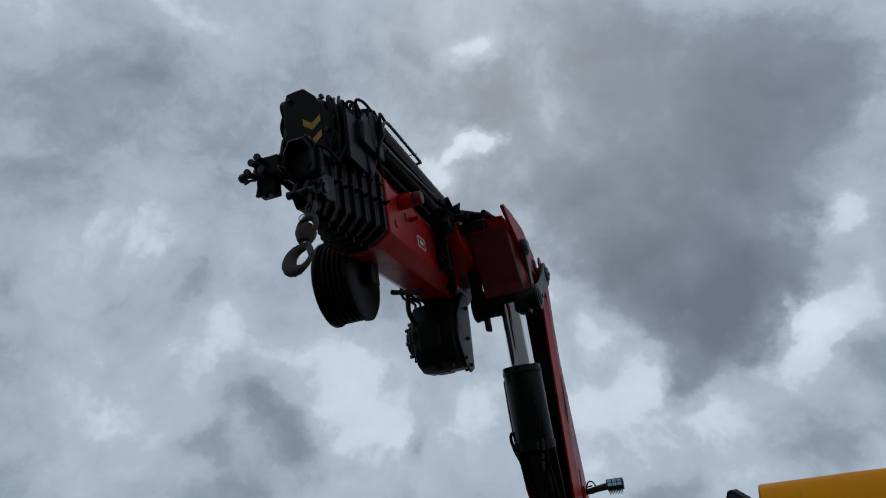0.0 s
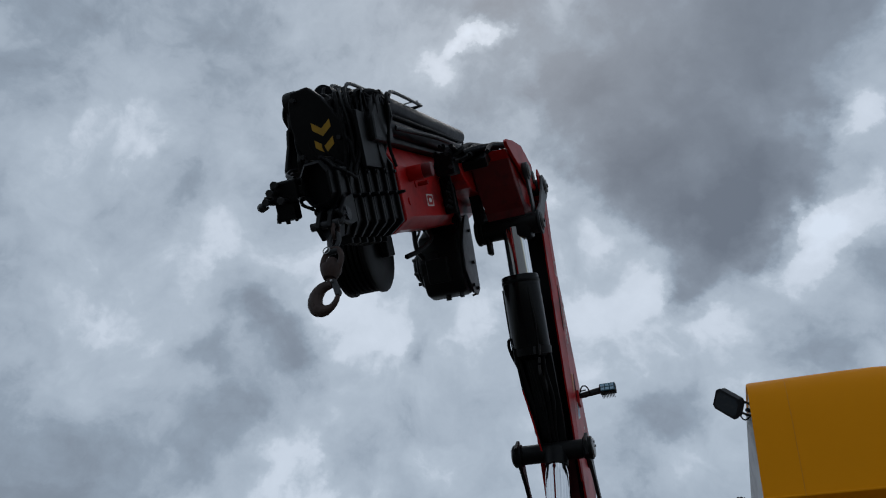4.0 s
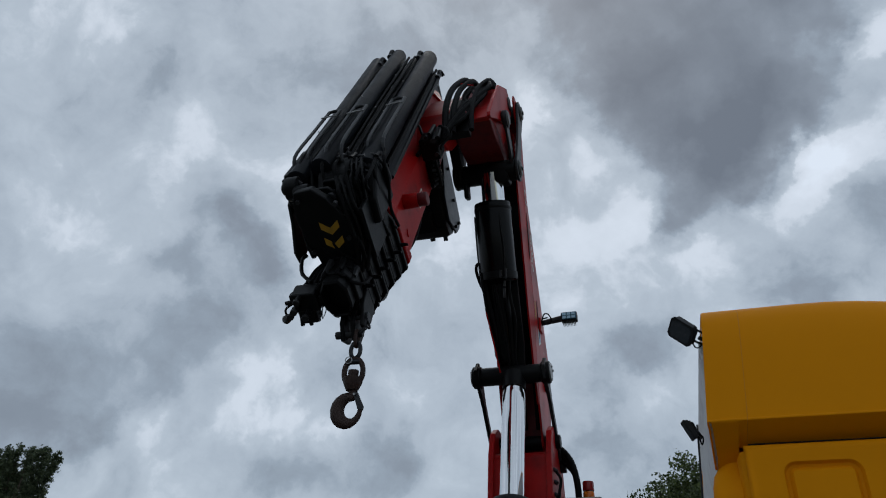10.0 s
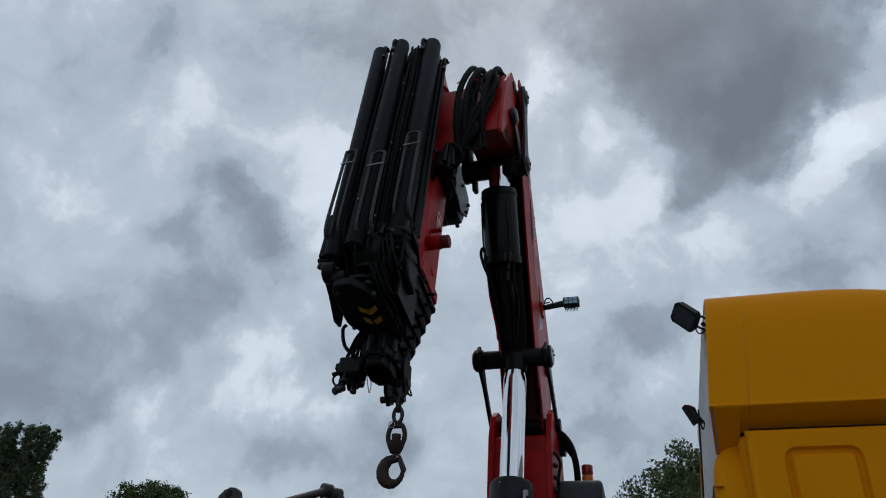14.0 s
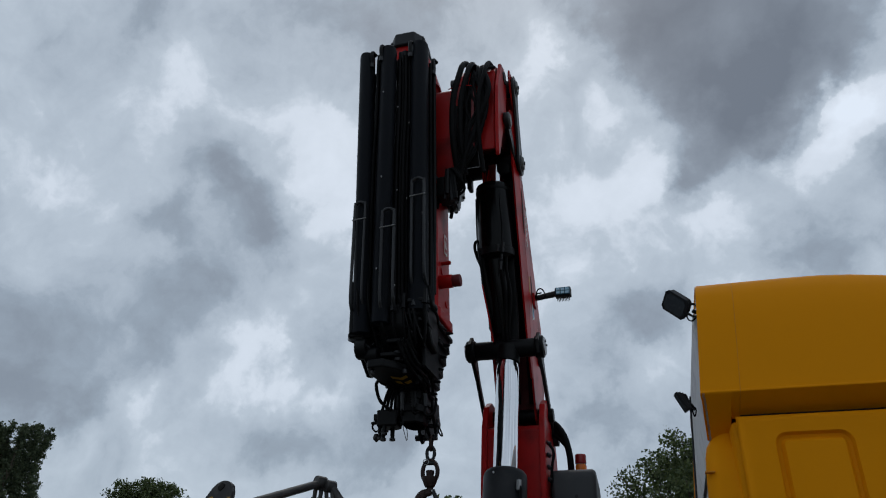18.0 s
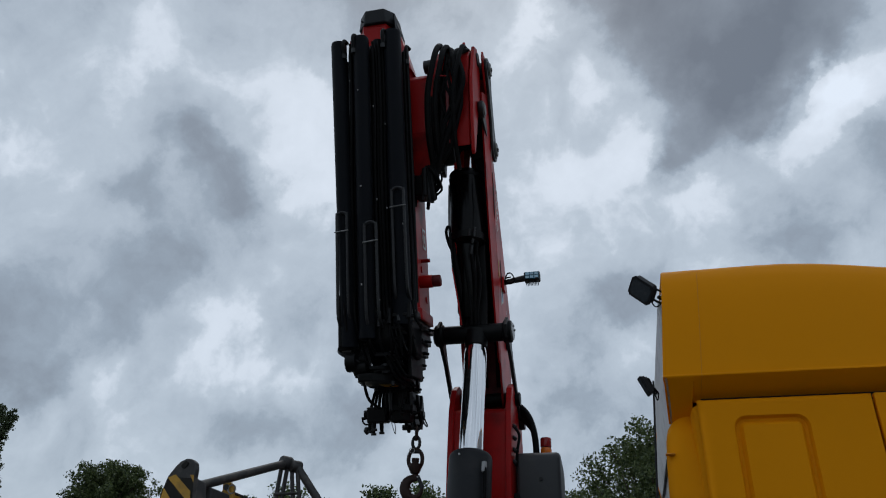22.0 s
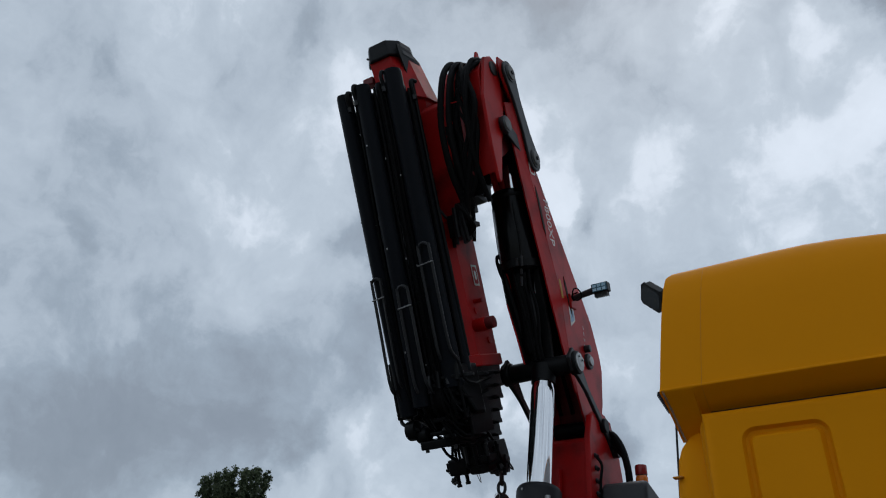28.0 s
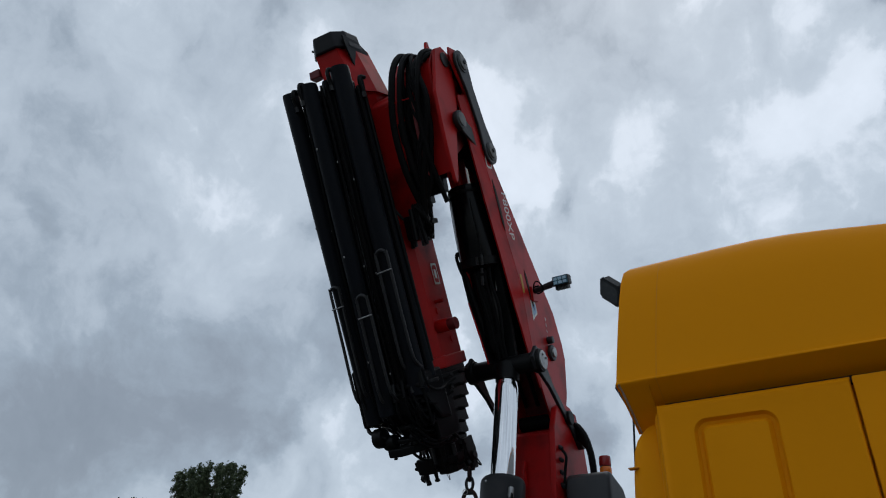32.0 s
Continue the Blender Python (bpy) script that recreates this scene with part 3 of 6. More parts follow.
    # chassis and wheels that carry the cab, the bed and the crane
    for y in (4.63, 5.43):
        put("chassis_rail", box((-7.0, y, 0.78), (2.3, y + 0.08, 1.04), 0.008), GREY)
    put("load_bed", box((-7.2, 3.84, 1.06), (-1.75, 6.3, 1.18), 0.01), GREY, "dark steel load bed behind the crane")
    wheel = None
    for x in (1.5, -4.3, -5.65):
        for y, s in ((3.95, 1), (6.19, -1)):
            bm = spin([(0.27, -0.14), (0.46, -0.15), (0.51, -0.10), (0.515, 0.10), (0.46, 0.15), (0.27, 0.14)], 32, "y")
            w = part("wheel", bm, TYRE, truck, at=Vector((x, y + 0.05 * s, 0.515)) - o, smooth=True)
            part("rim", spin([(0.05, -0.06 * s), (0.26, -0.10 * s), (0.275, -0.13 * s), (0.275, 0.1 * s)], 24, "y"), STEEL, w, smooth=True)
    return truck


truck = build_truck()


def build_work_light(place, size, across, face, fixing, label):
    """A flat lamp on a stirrup behind the cab: chamfered case, ribbed glass, fins; it leans as its axes say."""
    lamp = thing("work_light", place, label, "work light", "cab work lights")
    back = -Vector(face).normalized()
    side = Vector(across)
    side = (side - back * side.dot(back)).normalized()
    up = side.cross(back)
    turn = Matrix((side, back, up)).transposed()
    lamp.rotation_euler = turn.to_euler()
    w, h, d = size
    c = min(w, h) * 0.15

    def chamfered(grow):
        a, b = w / 2 + grow, h / 2 + grow
        return [(a, b - c), (a - c, b), (c - a, b), (-a, b - c), (-a, c - b), (c - a, -b), (a - c, -b), (a, c - b)]

    part("lamp_case", prism(chamfered(0), "y", 0.0, d, 0.004), PLASTIC, lamp)
    part("lamp_bezel", prism(chamfered(0.003), "y", -0.004, 0.007, 0.002), GREY, lamp)
    part("lamp_glass", prism(chamfered(-0.011), "y", -0.006, 0.004), LEDGLASS, lamp)
    for k in range(6):
        x = -w * 0.36 + w * 0.72 * k / 5
        part("cooling_fin", box((x - 0.002, d, -h * 0.40), (x + 0.002, d + 0.012, h * 0.40)), PLASTIC, lamp)
    goal = turn.transposed() @ (Vector(fixing) - Vector(place))
    for z in (-0.3, 0.25):
        a = Vector((w * 0.30, d, h * z))
        b = goal + Vector((0, 0, h * z * 0.7))
        part("stirrup", tube([a, a + Vector((w * 0.12, 0.014, 0)), a.lerp(b, 0.55) + Vector((0, 0.012, h * z * 0.2)), b], 0.0065, 6), PLASTIC, lamp)
    part("stirrup_bolt", rod(goal.lerp(Vector((w * 0.4, d, 0)), 0.55), goal.lerp(Vector((w * 0.4, d, 0)), 0.25), 0.012, seg=6), PLATE, lamp)
    part("cable", tube([(w * 0.3, d + 0.01, -h * 0.35), (w * 0.5, d + 0.02, -h * 0.6), goal + Vector((-0.02, 0, -h * 0.45)), goal], 0.004, 6), RUBBER, lamp)
    return lamp


build_work_light((0.190, 4.006, 3.409), (0.155, 0.122, 0.04), (0.094, -0.008, -0.068), (-0.66, -0.60, -0.45), (0.315, 4.07, 3.37), "black flat work light tilted down behind the cab roof")
build_work_light((0.155, 4.12, 2.88), (0.034, 0.11, 0.026), (0.75, -0.6, 0.35), (-0.80, -0.45, -0.38), (0.205, 4.145, 2.86), "small black work light on a thin pole behind the cab")
pole = thing("aerial", (0.17, 4.14, 2.0), "thin black aerial rod behind the cab", "aerial")
part("rod", rod((-0.03, 0, 0), (0.037, 0, 0.915), 0.006, 0.005, 8), PLASTIC, pole)
part("foot", box((-0.02, -0.02, -0.05), (0.2, 0.02, 0.0), 0.004), PLASTIC, pole)

# ---- the loader crane: column, inner boom, outer boom with its rams, links and hoses ----
XC = -1.04                              # the inner boom's middle plane
BASE = Vector((XC, 5.45, 1.04))         # the crane's foot on the chassis
FOOT = Vector((0, 5.796, 3.364))        # pin of the inner boom
KNEE = Vector((0, 4.840, 6.106))        # pin of the outer boom, before the inner boom sinks
LEAN = [(0, 0), (21.2, 0), (22, 1.2), (23, 2.8), (24, 4.3), (25, 6.0), (25.5, 6.9), (27.5, 10.6), (28, 11.5), (29, 13.1), (30, 14.5), (31, 15.7), (32, 16.8)]
FOLD = [(0, -69.6), (1, -66.6), (2, -63.7), (3.5, -58.8), (5.5, -51.7), (7, -46.1), (9, -38.8), (11, -31.6), (13, -24.7), (14.5, -19.0), (16.5, -11.0),
        (18, -4.3), (19, 0.0), (20, 4.1), (20.5, 5.3), (21, 5.2), (32, 5.0)]
REST = 5.5                              # lean of the outer boom's axis when FOLD is nought


def between(rows, t):
    return float(np.interp(t, [r[0] for r in rows], [r[1] for r in rows]))


def swing(degrees):
    return pose(0, 0, 0, degrees)


def inner_pose(t):
    return Matrix.Translation(FOOT + Vector((XC, 0, 0)) - BASE) @ swing(between(LEAN, t))


def outer_pose(t):
    return inner_pose(t) @ Matrix.Translation(KNEE - FOOT) @ swing(between(FOLD, t) + REST)


def sn(s, n):
    """A place on the inner boom, along it from the pin and out to its belly, as y and z from the pin."""
    return (-0.329 * s - 0.944 * n, 0.944 * s - 0.329 * n)


LINK_PIN = sn(2.865, -0.165)             # pin of the long links on the inner boom
RAM_PIN = sn(0.70, 0.16)                # foot of the outer boom's ram
LONG, SHORT = 0.72, 0.43
LIFT_HEAD = (5.39 - FOOT.y, 3.79 - FOOT.z)
LIFT_FOOT = (4.99, 1.70)


def link_pins(t):
    """The ram's head pin and the outer boom's link pin, from the inner boom's pin, on the inner boom."""
    a = radians(between(FOLD, t) + REST)
    u, v = 0.50, 0.035
    y, z = -v, -u
    py = KNEE.y - FOOT.y + math.cos(a) * y - math.sin(a) * z
    pz = KNEE.z - FOOT.z + math.sin(a) * y + math.cos(a) * z
    dy, dz = py - LINK_PIN[0], pz - LINK_PIN[1]
    d = math.hypot(dy, dz)
    along = (LONG ** 2 - SHORT ** 2 + d * d) / (2 * d)
    out = math.sqrt(max(LONG ** 2 - along ** 2, 0))
    return (LINK_PIN[0] + along * dy / d - out * dz / d, LINK_PIN[1] + along * dz / d + out * dy / d), (py, pz)


def toward(a, b, up):
    """Degrees of turn about x that lay +z (up) or -z along the way from a to b."""
    dy, dz = b[0] - a[0], b[1] - a[1]
    return math.degrees(math.atan2(-dy, dz) if up else math.atan2(dy, -dz))


def octagon(w, h, cx=0.0, cy=0.0):
    return [(cx + a * w, cy + b * h) for a, b in ((0.5, 0.24), (0.27, 0.5), (-0.27, 0.5), (-0.5, 0.24), (-0.5, -0.24), (-0.27, -0.5), (0.27, -0.5), (0.5, -0.24))]


def build_crane():
    crane = thing("loader_crane", BASE, "red and black folding loader crane behind the yellow cab, boom raised", "crane")

    def fixed(name, bm, mat, label="", smooth=False, parent=crane):
        bmesh.ops.translate(bm, verts=bm.verts, vec=-BASE)
        return part(name, bm, mat, parent, label, smooth=smooth)

    # column
    fixed("base_frame", box((-1.75, 4.4, 1.02), (-0.45, 6.3, 1.26), 0.02), BLACK)
    fixed("column", prism([(5.53, 1.2), (6.2, 1.2), (6.2, 2.6), (6.1, 3.02), (5.70, 3.20), (5.60, 3.24), (5.55, 3.20), (5.53, 2.6)], "x", -1.27, -0.81, 0.02), RED, "red welded column of the crane")
    for x in (-1.29, -0.845):
        cheek = [(5.50, 1.3), (6.22, 1.3), (6.2, 2.9), (6.12, 3.2), (6.02, 3.38), (5.88, 3.47), (5.72, 3.47), (5.60, 3.40), (5.53, 3.22), (5.50, 2.8)]
        fixed("cheek_plate", prism(cheek, "x", x, x + 0.045, 0.008), RED)
    fixed("boom_pin", rod((-1.32, 5.796, 3.364), (-0.76, 5.796, 3.364), 0.055, seg=28, bev=0.008), BLACK)
    fixed("column_back", prism([(6.04, 2.4), (6.12, 2.4), (6.10, 3.3), (6.03, 3.46), (5.99, 3.46), (6.02, 3.2)], "x", -1.265, -0.815, 0.008), RED)
    for x in (-1.33, -0.785):
        fixed("arm_pin", rod((x - 0.03, 6.0, 3.22), (x + 0.03, 6.0, 3.22), 0.05, seg=20, bev=0.006), PLATE)
    fixed("rear_rib", box((-1.06, 5.49, 1.4), (-1.03, 5.53, 3.0), 0.004), RED)

    # lift ram
    barrel = part("lift_ram_barrel", spin([(0.10, -0.12), (0.14, -0.05), (0.153, 0.1), (0.153, 1.07), (0.150, 1.085), (0.140, 1.10), (0.098, 1.105)], 48), GREY, crane, "dark grey lift ram barrel", smooth=True)
    part("feed_pipe", tube([(0.115, -0.115, 0.2), (0.13, -0.125, 0.6), (0.13, -0.125, 0.92), (0.115, -0.112, 1.0)], 0.013, 8), RUBBER, barrel)
    part("pipe_fitting", rod((0.122, -0.12, 0.93), (0.122, -0.12, 1.0), 0.019, seg=6), STEEL, barrel)
    part("gland_screw", rod((-0.05, -0.146, 1.05), (-0.05, -0.156, 1.05), 0.007, seg=8), STEEL, barrel)
    rod_ob = part("lift_ram_rod", spin([(0.088, -1.05), (0.088, -0.20), (0.085, -0.17), (0.076, -0.13), (0.074, -0.04)], 48), CHROME, crane, "bright chrome lift ram rod", smooth=True)
    head = part("lift_crosshead", rod((-0.27, 0, 0), (0.235, 0, 0), 0.072, seg=32, bev=0.01), BLACK, crane, "black tubular crosshead", smooth=True)
    part("boss", rod((0, 0, -0.13), (0, 0, 0.0), 0.088, 0.095, 28), BLACK, head, smooth=True)
    for x in (-0.295, 0.25):
        part("end_washer", rod((x - 0.035, 0, 0), (x + 0.035, 0, 0), 0.088, seg=32, bev=0.012), BLACK, head, smooth=True)
        part("pin_cap", rod((x + math.copysign(0.03, x), 0, 0), (x + math.copysign(0.045, x), 0, 0), 0.07, seg=24, bev=0.004), STEEL, head, smooth=True)
        for k in range(2):
            part("cap_screw", rod((x, 0.03 * (2 * k - 1), 0.03), (x + math.copysign(0.055, x), 0.03 * (2 * k - 1), 0.03), 0.010, seg=6), STEEL, head)
    arms = []
    for x in (-0.29, 0.245):
        L = math.hypot(6.0 - 5.39, 3.22 - 3.79)
        prof = [(-0.07, 0.10), (-0.09, 0.0), (-0.06, -0.09), (-0.03, -0.25), (-0.028, -L + 0.12), (-0.05, -L), (0.0, -L - 0.055), (0.05, -L), (0.03, -L + 0.12), (0.03, -0.25), (0.075, -0.07), (0.09, 0.02), (0.06, 0.10)]
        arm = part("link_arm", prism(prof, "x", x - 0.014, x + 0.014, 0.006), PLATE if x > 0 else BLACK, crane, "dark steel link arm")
        arms.append(arm)

    # inner boom: two flanks, back, ribs, open belly
    def on_inner(name, bm, mat, label="", smooth=False):
        return part(name, bm, mat, inner, label, smooth=smooth)

    side = [sn(*p) for p in ((-0.02, 0.10), (0.30, 0.10), (0.60, 0.06), (0.80, 0.0), (1.05, -0.08), (1.3, -0.09), (1.8, -0.09), (2.3, -0.10), (2.62, -0.12), (2.78, -0.06), (2.93, -0.02), (3.0, -0.06), (2.98, -0.18), (2.92, -0.30), (2.78, -0.315), (2.4, -0.255), (2.03, -0.255), (1.25, -0.46), (0.72, -0.60), (0.45, -0.595), (0.32, -0.56), (0.08, -0.37), (-0.1, -0.14), (-0.11, 0.02))]
    inner = part("inner_boom", prism(side, "x", 0.142, 0.158, 0.004), RED, crane, "red tapering inner boom")
    flange = bmesh.new()
    rows = []
    for s_, n0, n1, x1 in ((0.30, 0.095, 0.115, 0.150), (0.60, 0.055, 0.125, 0.145), (0.80, -0.005, 0.11, 0.142), (1.05, -0.085, 0.10, 0.138), (1.3, -0.095, 0.08, 0.136), (1.8, -0.095, 0.06, 0.134), (2.3, -0.105, 0.02, 0.132), (2.62, -0.125, -0.02, 0.130)):
        rows.append([flange.verts.new((x, *sn(s_, n))) for x, n in ((0.157, n0), (x1, n1), (x1 - 0.014, n1 - 0.004), (0.143, n0 - 0.008))])
    for a, b in zip(rows, rows[1:]):
        for k in range(4):
            flange.faces.new((a[k], a[(k + 1) % 4], b[(k + 1) % 4], b[k]))
    flange.faces.new(rows[0])
    flange.faces.new(rows[-1][::-1])
    on_inner("bent_flange", flange, RED)
    on_inner("left_flank", prism([sn(*p) for p in ((-0.02, 0.10), (0.30, 0.115), (0.60, 0.125), (0.80, 0.10), (1.1, 0.14), (1.36, 0.15), (1.44, 0.12), (1.52, -0.02), (2.3, -0.05), (2.78, 0.0), (2.93, 0.0), (3.0, -0.06), (2.98, -0.18), (2.92, -0.30), (2.78, -0.315), (2.4, -0.255), (2.03, -0.255), (1.25, -0.46), (0.72, -0.60), (0.45, -0.595), (0.32, -0.56), (0.08, -0.37), (-0.1, -0.14), (-0.11, 0.02))], "x", -0.158, -0.142, 0.004), RED)
    back = [sn(*p) for p in ((2.9, -0.29), (2.78, -0.305), (2.4, -0.245), (2.03, -0.245), (1.25, -0.45), (0.72, -0.59), (0.45, -0.585), (0.45, -0.565), (0.72, -0.57), (1.25, -0.43), (2.03, -0.225), (2.4, -0.225), (2.78, -0.285), (2.9, -0.27))]
    on_inner("back_plate", prism(back, "x", -0.143, 0.143), RED)
    belly = [sn(*p) for p in ((0.55, -0.20), (1.0, -0.16), (2.0, -0.14), (2.62, -0.13), (2.62, -0.145), (2.0, -0.155), (1.0, -0.175), (0.55, -0.215))]
    on_inner("foot_web", prism([sn(*p) for p in ((-0.02, -0.16), (0.30, -0.50), (0.32, -0.48), (0.02, -0.14))], "x", -0.143, 0.143), RED)
    # darker red puts the open belly's shade into this web's colour
    on_inner("foot_web", prism([sn(*p) for p in ((-0.10, -0.13), (0.56, -0.20), (0.56, -0.215), (-0.10, -0.145))], "x", -0.143, 0.143), DARKRED)
    # black sheet standing in for the boom's shaded hollow
    on_inner("belly_shade_plate", prism(belly, "x", -0.143, 0.143), BLACK)
    for k in range(3):
        x = -0.11 + 0.10 * k
        on_inner("belly_hose", tube([(x, *sn(0.10, -0.12)), (x + 0.01, *sn(0.5, -0.08)), (x, *sn(0.9, -0.06 + 0.01 * (k % 2))), (x + 0.015, *sn(1.3, -0.05)), (x, *sn(1.8, -0.06))], 0.016, 8), RUBBER)
    # slots, pins, lettering on the right flank
    for s, n, long in ((1.72, -0.115, 0.42), (1.0, -0.22, 0.34)):
        slot = [sn(s + a, n + b - 0.10 * a) for a, b in ((-long / 2, 0.0), (-long / 3, 0.018), (long / 3, 0.018), (long / 2, 0.0), (long / 3, -0.018), (-long / 3, -0.018))]
        on_inner("flank_slot", prism(slot, "x", 0.1575, 0.1615), SHADOWGAP)
    for s, n, r, h in ((0.46, -0.28, 0.065, 0.03), (0.46, -0.28, 0.04, 0.045), (0.56, -0.30, 0.03, 0.05), (2.865, -0.165, 0.075, 0.02), (2.865, -0.165, 0.04, 0.04)):
        y, z = sn(s, n)
        on_inner("pin_boss", rod((0.155 if s < 2 else -0.34, y, z), (0.155 + h, y, z), r, seg=24, bev=0.004), STEEL if h > 0.04 and r > 0.035 and s < 2 else PLATE, smooth=True)
    up_way = Vector((0, *sn(1, -0.24))).normalized()
    def flank_mark(s, n, spin_deg):
        y, z = sn(s, n)
        ax = -up_way
        zz = Vector((1, 0, 0))
        yy = zz.cross(ax)
        m = Matrix((ax, yy, zz)).transposed().to_4x4()
        return Matrix.Translation((0.1592, y, z)) @ m @ pose(0, 0, 0, 0, 0, spin_deg)
    words("model_lettering", "F800XP", 0.125, STICKER, inner, flank_mark(1.62, -0.235, 0))
    bm = prism(rounded(0.13, 0.10, 0.03), "z", 0, 0.0015)
    p = part("round_sticker", bm, STICKER, inner, "white outlined emblem", at=flank_mark(2.08, -0.17, 0))
    part("sticker_field", prism(rounded(0.10, 0.07, 0.02), "z", 0.0015, 0.0022), RED, p)
    p = part("warning_sticker", prism([(-0.08, -0.04), (0.08, -0.06), (0.03, 0.05), (-0.07, 0.05)], "z", 0, 0.0015), STICKER, inner, "white and blue warning sticker", at=flank_mark(0.84, -0.20, 0))
    part("sticker_field", prism([(-0.055, -0.025), (0.05, -0.04), (0.02, 0.035), (-0.05, 0.035)], "z", 0.0015, 0.0022), BLUEFILM, p)
    part("amber_label", prism(rounded(0.15, 0.035, 0.004), "z", 0, 0.0015), MARK, inner, "scuffed amber label", at=flank_mark(1.08, -0.12, 0))
    for k in range(5):
        part("lettering_bar", prism(rounded(0.03, 0.008, 0.002), "z", 0, 0.0012), STICKER, inner, at=flank_mark(0.72 - 0.045 * k, -0.38 + 0.02 * k, 20 * k))

    # lamp on a short arm at the boom's flank
    y, z = sn(0.965, -0.27)
    z -= 0.02
    lamp = on_inner("boom_lamp", box((0.35, y - 0.03, z + 0.03), (0.485, y + 0.045, z + 0.105), 0.008), PLASTIC, "black work lamp with a blue-white lens")
    part("lens", box((0.358, y - 0.038, z + 0.034), (0.478, y - 0.028, z + 0.099), 0.003), LENS, lamp, "pale blue lamp lens")
    for k in range(6):
        part("lamp_diode", box((0.364 + 0.038 * (k % 3), y - 0.0405, z + 0.040 + 0.030 * (k // 3)), (0.394 + 0.038 * (k % 3), y - 0.037, z + 0.062 + 0.030 * (k // 3))), DIODE, lamp)
    for k in range(9):
        part("cooling_fin", box((0.365 + 0.0125 * k, y - 0.02, z - 0.002), (0.368 + 0.0125 * k, y + 0.04, z + 0.032)), PLASTIC, lamp)
    on_inner("lamp_arm", rod((0.155, y, z + 0.03), (0.36, y, z + 0.06), 0.022, 0.028, 12), PLASTIC)
    on_inner("lamp_bracket", box((0.156, y - 0.05, z - 0.05), (0.18, y + 0.05, z + 0.07), 0.006), RED)
    on_inner("lamp_cable", tube([(0.18, y - 0.03, z + 0.02), (0.21, y - 0.05, z + 0.09), (0.25, y - 0.05, z + 0.085), (0.27, y - 0.04, z + 0.02), (0.22, y - 0.04, z + 0.0), (0.19, y - 0.04, z + 0.05), (0.24, y - 0.045, z + 0.06)], 0.006, 6), RUBBER)

    # the outer boom's ram in the belly
    RX = -0.064
    ram = part("fold_ram_barrel", spin([(0.06, -0.06), (0.085, 0.0), (0.09, 0.40), (0.10, 0.56), (0.15, 0.60), (0.152, 0.64), (0.152, 1.235), (0.148, 1.245), (0.100, 1.25)], 48, "z", (RX, -0.05, 0)), BARREL, crane, "glossy black fold ram barrel", smooth=True)
    part("gland_ring", spin([(0.1522, 1.18), (0.1542, 1.185), (0.1542, 1.205), (0.1522, 1.21)], 48, "z", (RX, -0.05, 0)), BLACK, ram, smooth=True)
    part("ram_strap", spin([(0.1522, 0.60), (0.157, 0.60), (0.157, 0.66), (0.1522, 0.66)], 48, "z", (RX, -0.05, 0)), BLACK, ram, smooth=True)
    part("ram_pipe", tube([(RX - 0.10, -0.14, 0.60), (RX - 0.12, -0.13, 0.70), (RX - 0.145, -0.11, 0.745), (RX - 0.165, -0.10, 0.735), (RX - 0.172, -0.09, 0.69), (RX - 0.150, -0.10, 0.60), (RX - 0.12, -0.11, 0.52), (RX - 0.10, -0.10, 0.40)], 0.013, 8), RUBBER, ram)
    part("side_hose", tube([(RX - 0.03, -0.10, 0.0), (RX - 0.05, -0.12, 0.2), (RX - 0.09, -0.13, 0.45), (RX - 0.11, -0.13, 0.62)], 0.02, 8), RUBBER, ram)
    # added side plate, coloured black for the boom flank's shade
    guard = part("ram_guard", prism([(-0.194, 0.66), (-0.186, 0.67), (-0.176, 0.64), (-0.160, 0.34), (-0.118, 0.10), (-0.088, -0.14), (-0.100, -0.14), (-0.130, 0.10), (-0.172, 0.34)], "y", -0.165, 0.06, 0.003), BLACK, ram, "side plate at the ram's foot, black as the shaded flank")
    part("guard_edge", prism([(-0.1725, 0.34), (-0.163, 0.34), (-0.1185, 0.08), (-0.0885, -0.14), (-0.0995, -0.14), (-0.1305, 0.08)], "y", -0.169, -0.164), RED, guard, "red edge of the plate")
    # black sheet fills the dark hollow at the ram's foot with shade
    part("foot_shade_sheet", prism([(-0.165, 0.62), (0.08, 0.62), (0.09, 0.10), (0.08, -0.14), (-0.09, -0.14), (-0.115, 0.10), (-0.155, 0.36)], "y", -0.04, 0.0), BLACK, ram)
    for k, (x0, x1, x2, y0) in enumerate(((-0.12, -0.10, -0.06, -0.10), (-0.085, -0.06, -0.03, -0.135), (-0.02, 0.0, 0.0, -0.12), (0.03, 0.04, 0.02, -0.11))):
        part("foot_hose", tube([(x0, y0, 0.60), (x1 - 0.012, y0 - 0.01, 0.45), (x1 + 0.01, y0, 0.25), (x2, y0 + 0.02, 0.0), (x2, y0 + 0.04, -0.12)], 0.015 - 0.002 * (k % 2), 8), RUBBER, ram)
    part("guard_clip", box((-0.205, -0.13, 0.56), (-0.188, -0.08, 0.60), 0.004), PLATE, ram)
    part("thin_pipe", tube([(RX - 0.146, -0.08, 0.66), (RX - 0.150, -0.08, 0.9), (RX - 0.148, -0.08, 1.15)], 0.009, 8), BLACK, ram)
    part("oil_pipe", tube([(RX + 0.075, -0.178, 0.66), (RX + 0.085, -0.18, 0.85), (RX + 0.075, -0.18, 1.0), (RX + 0.07, -0.175, 1.16)], 0.008, 8), BLACK, ram)
    for dx, z0, z1 in ((0.045, 0.60, 0.66), (0.085, 0.59, 0.67), (0.06, 0.44, 0.51), (0.07, 0.53, 0.57)):
        part("pipe_fitting", rod((RX + dx, -0.205, z0), (RX + dx + 0.008, -0.207, z1), 0.010, seg=8), PLATE, ram)
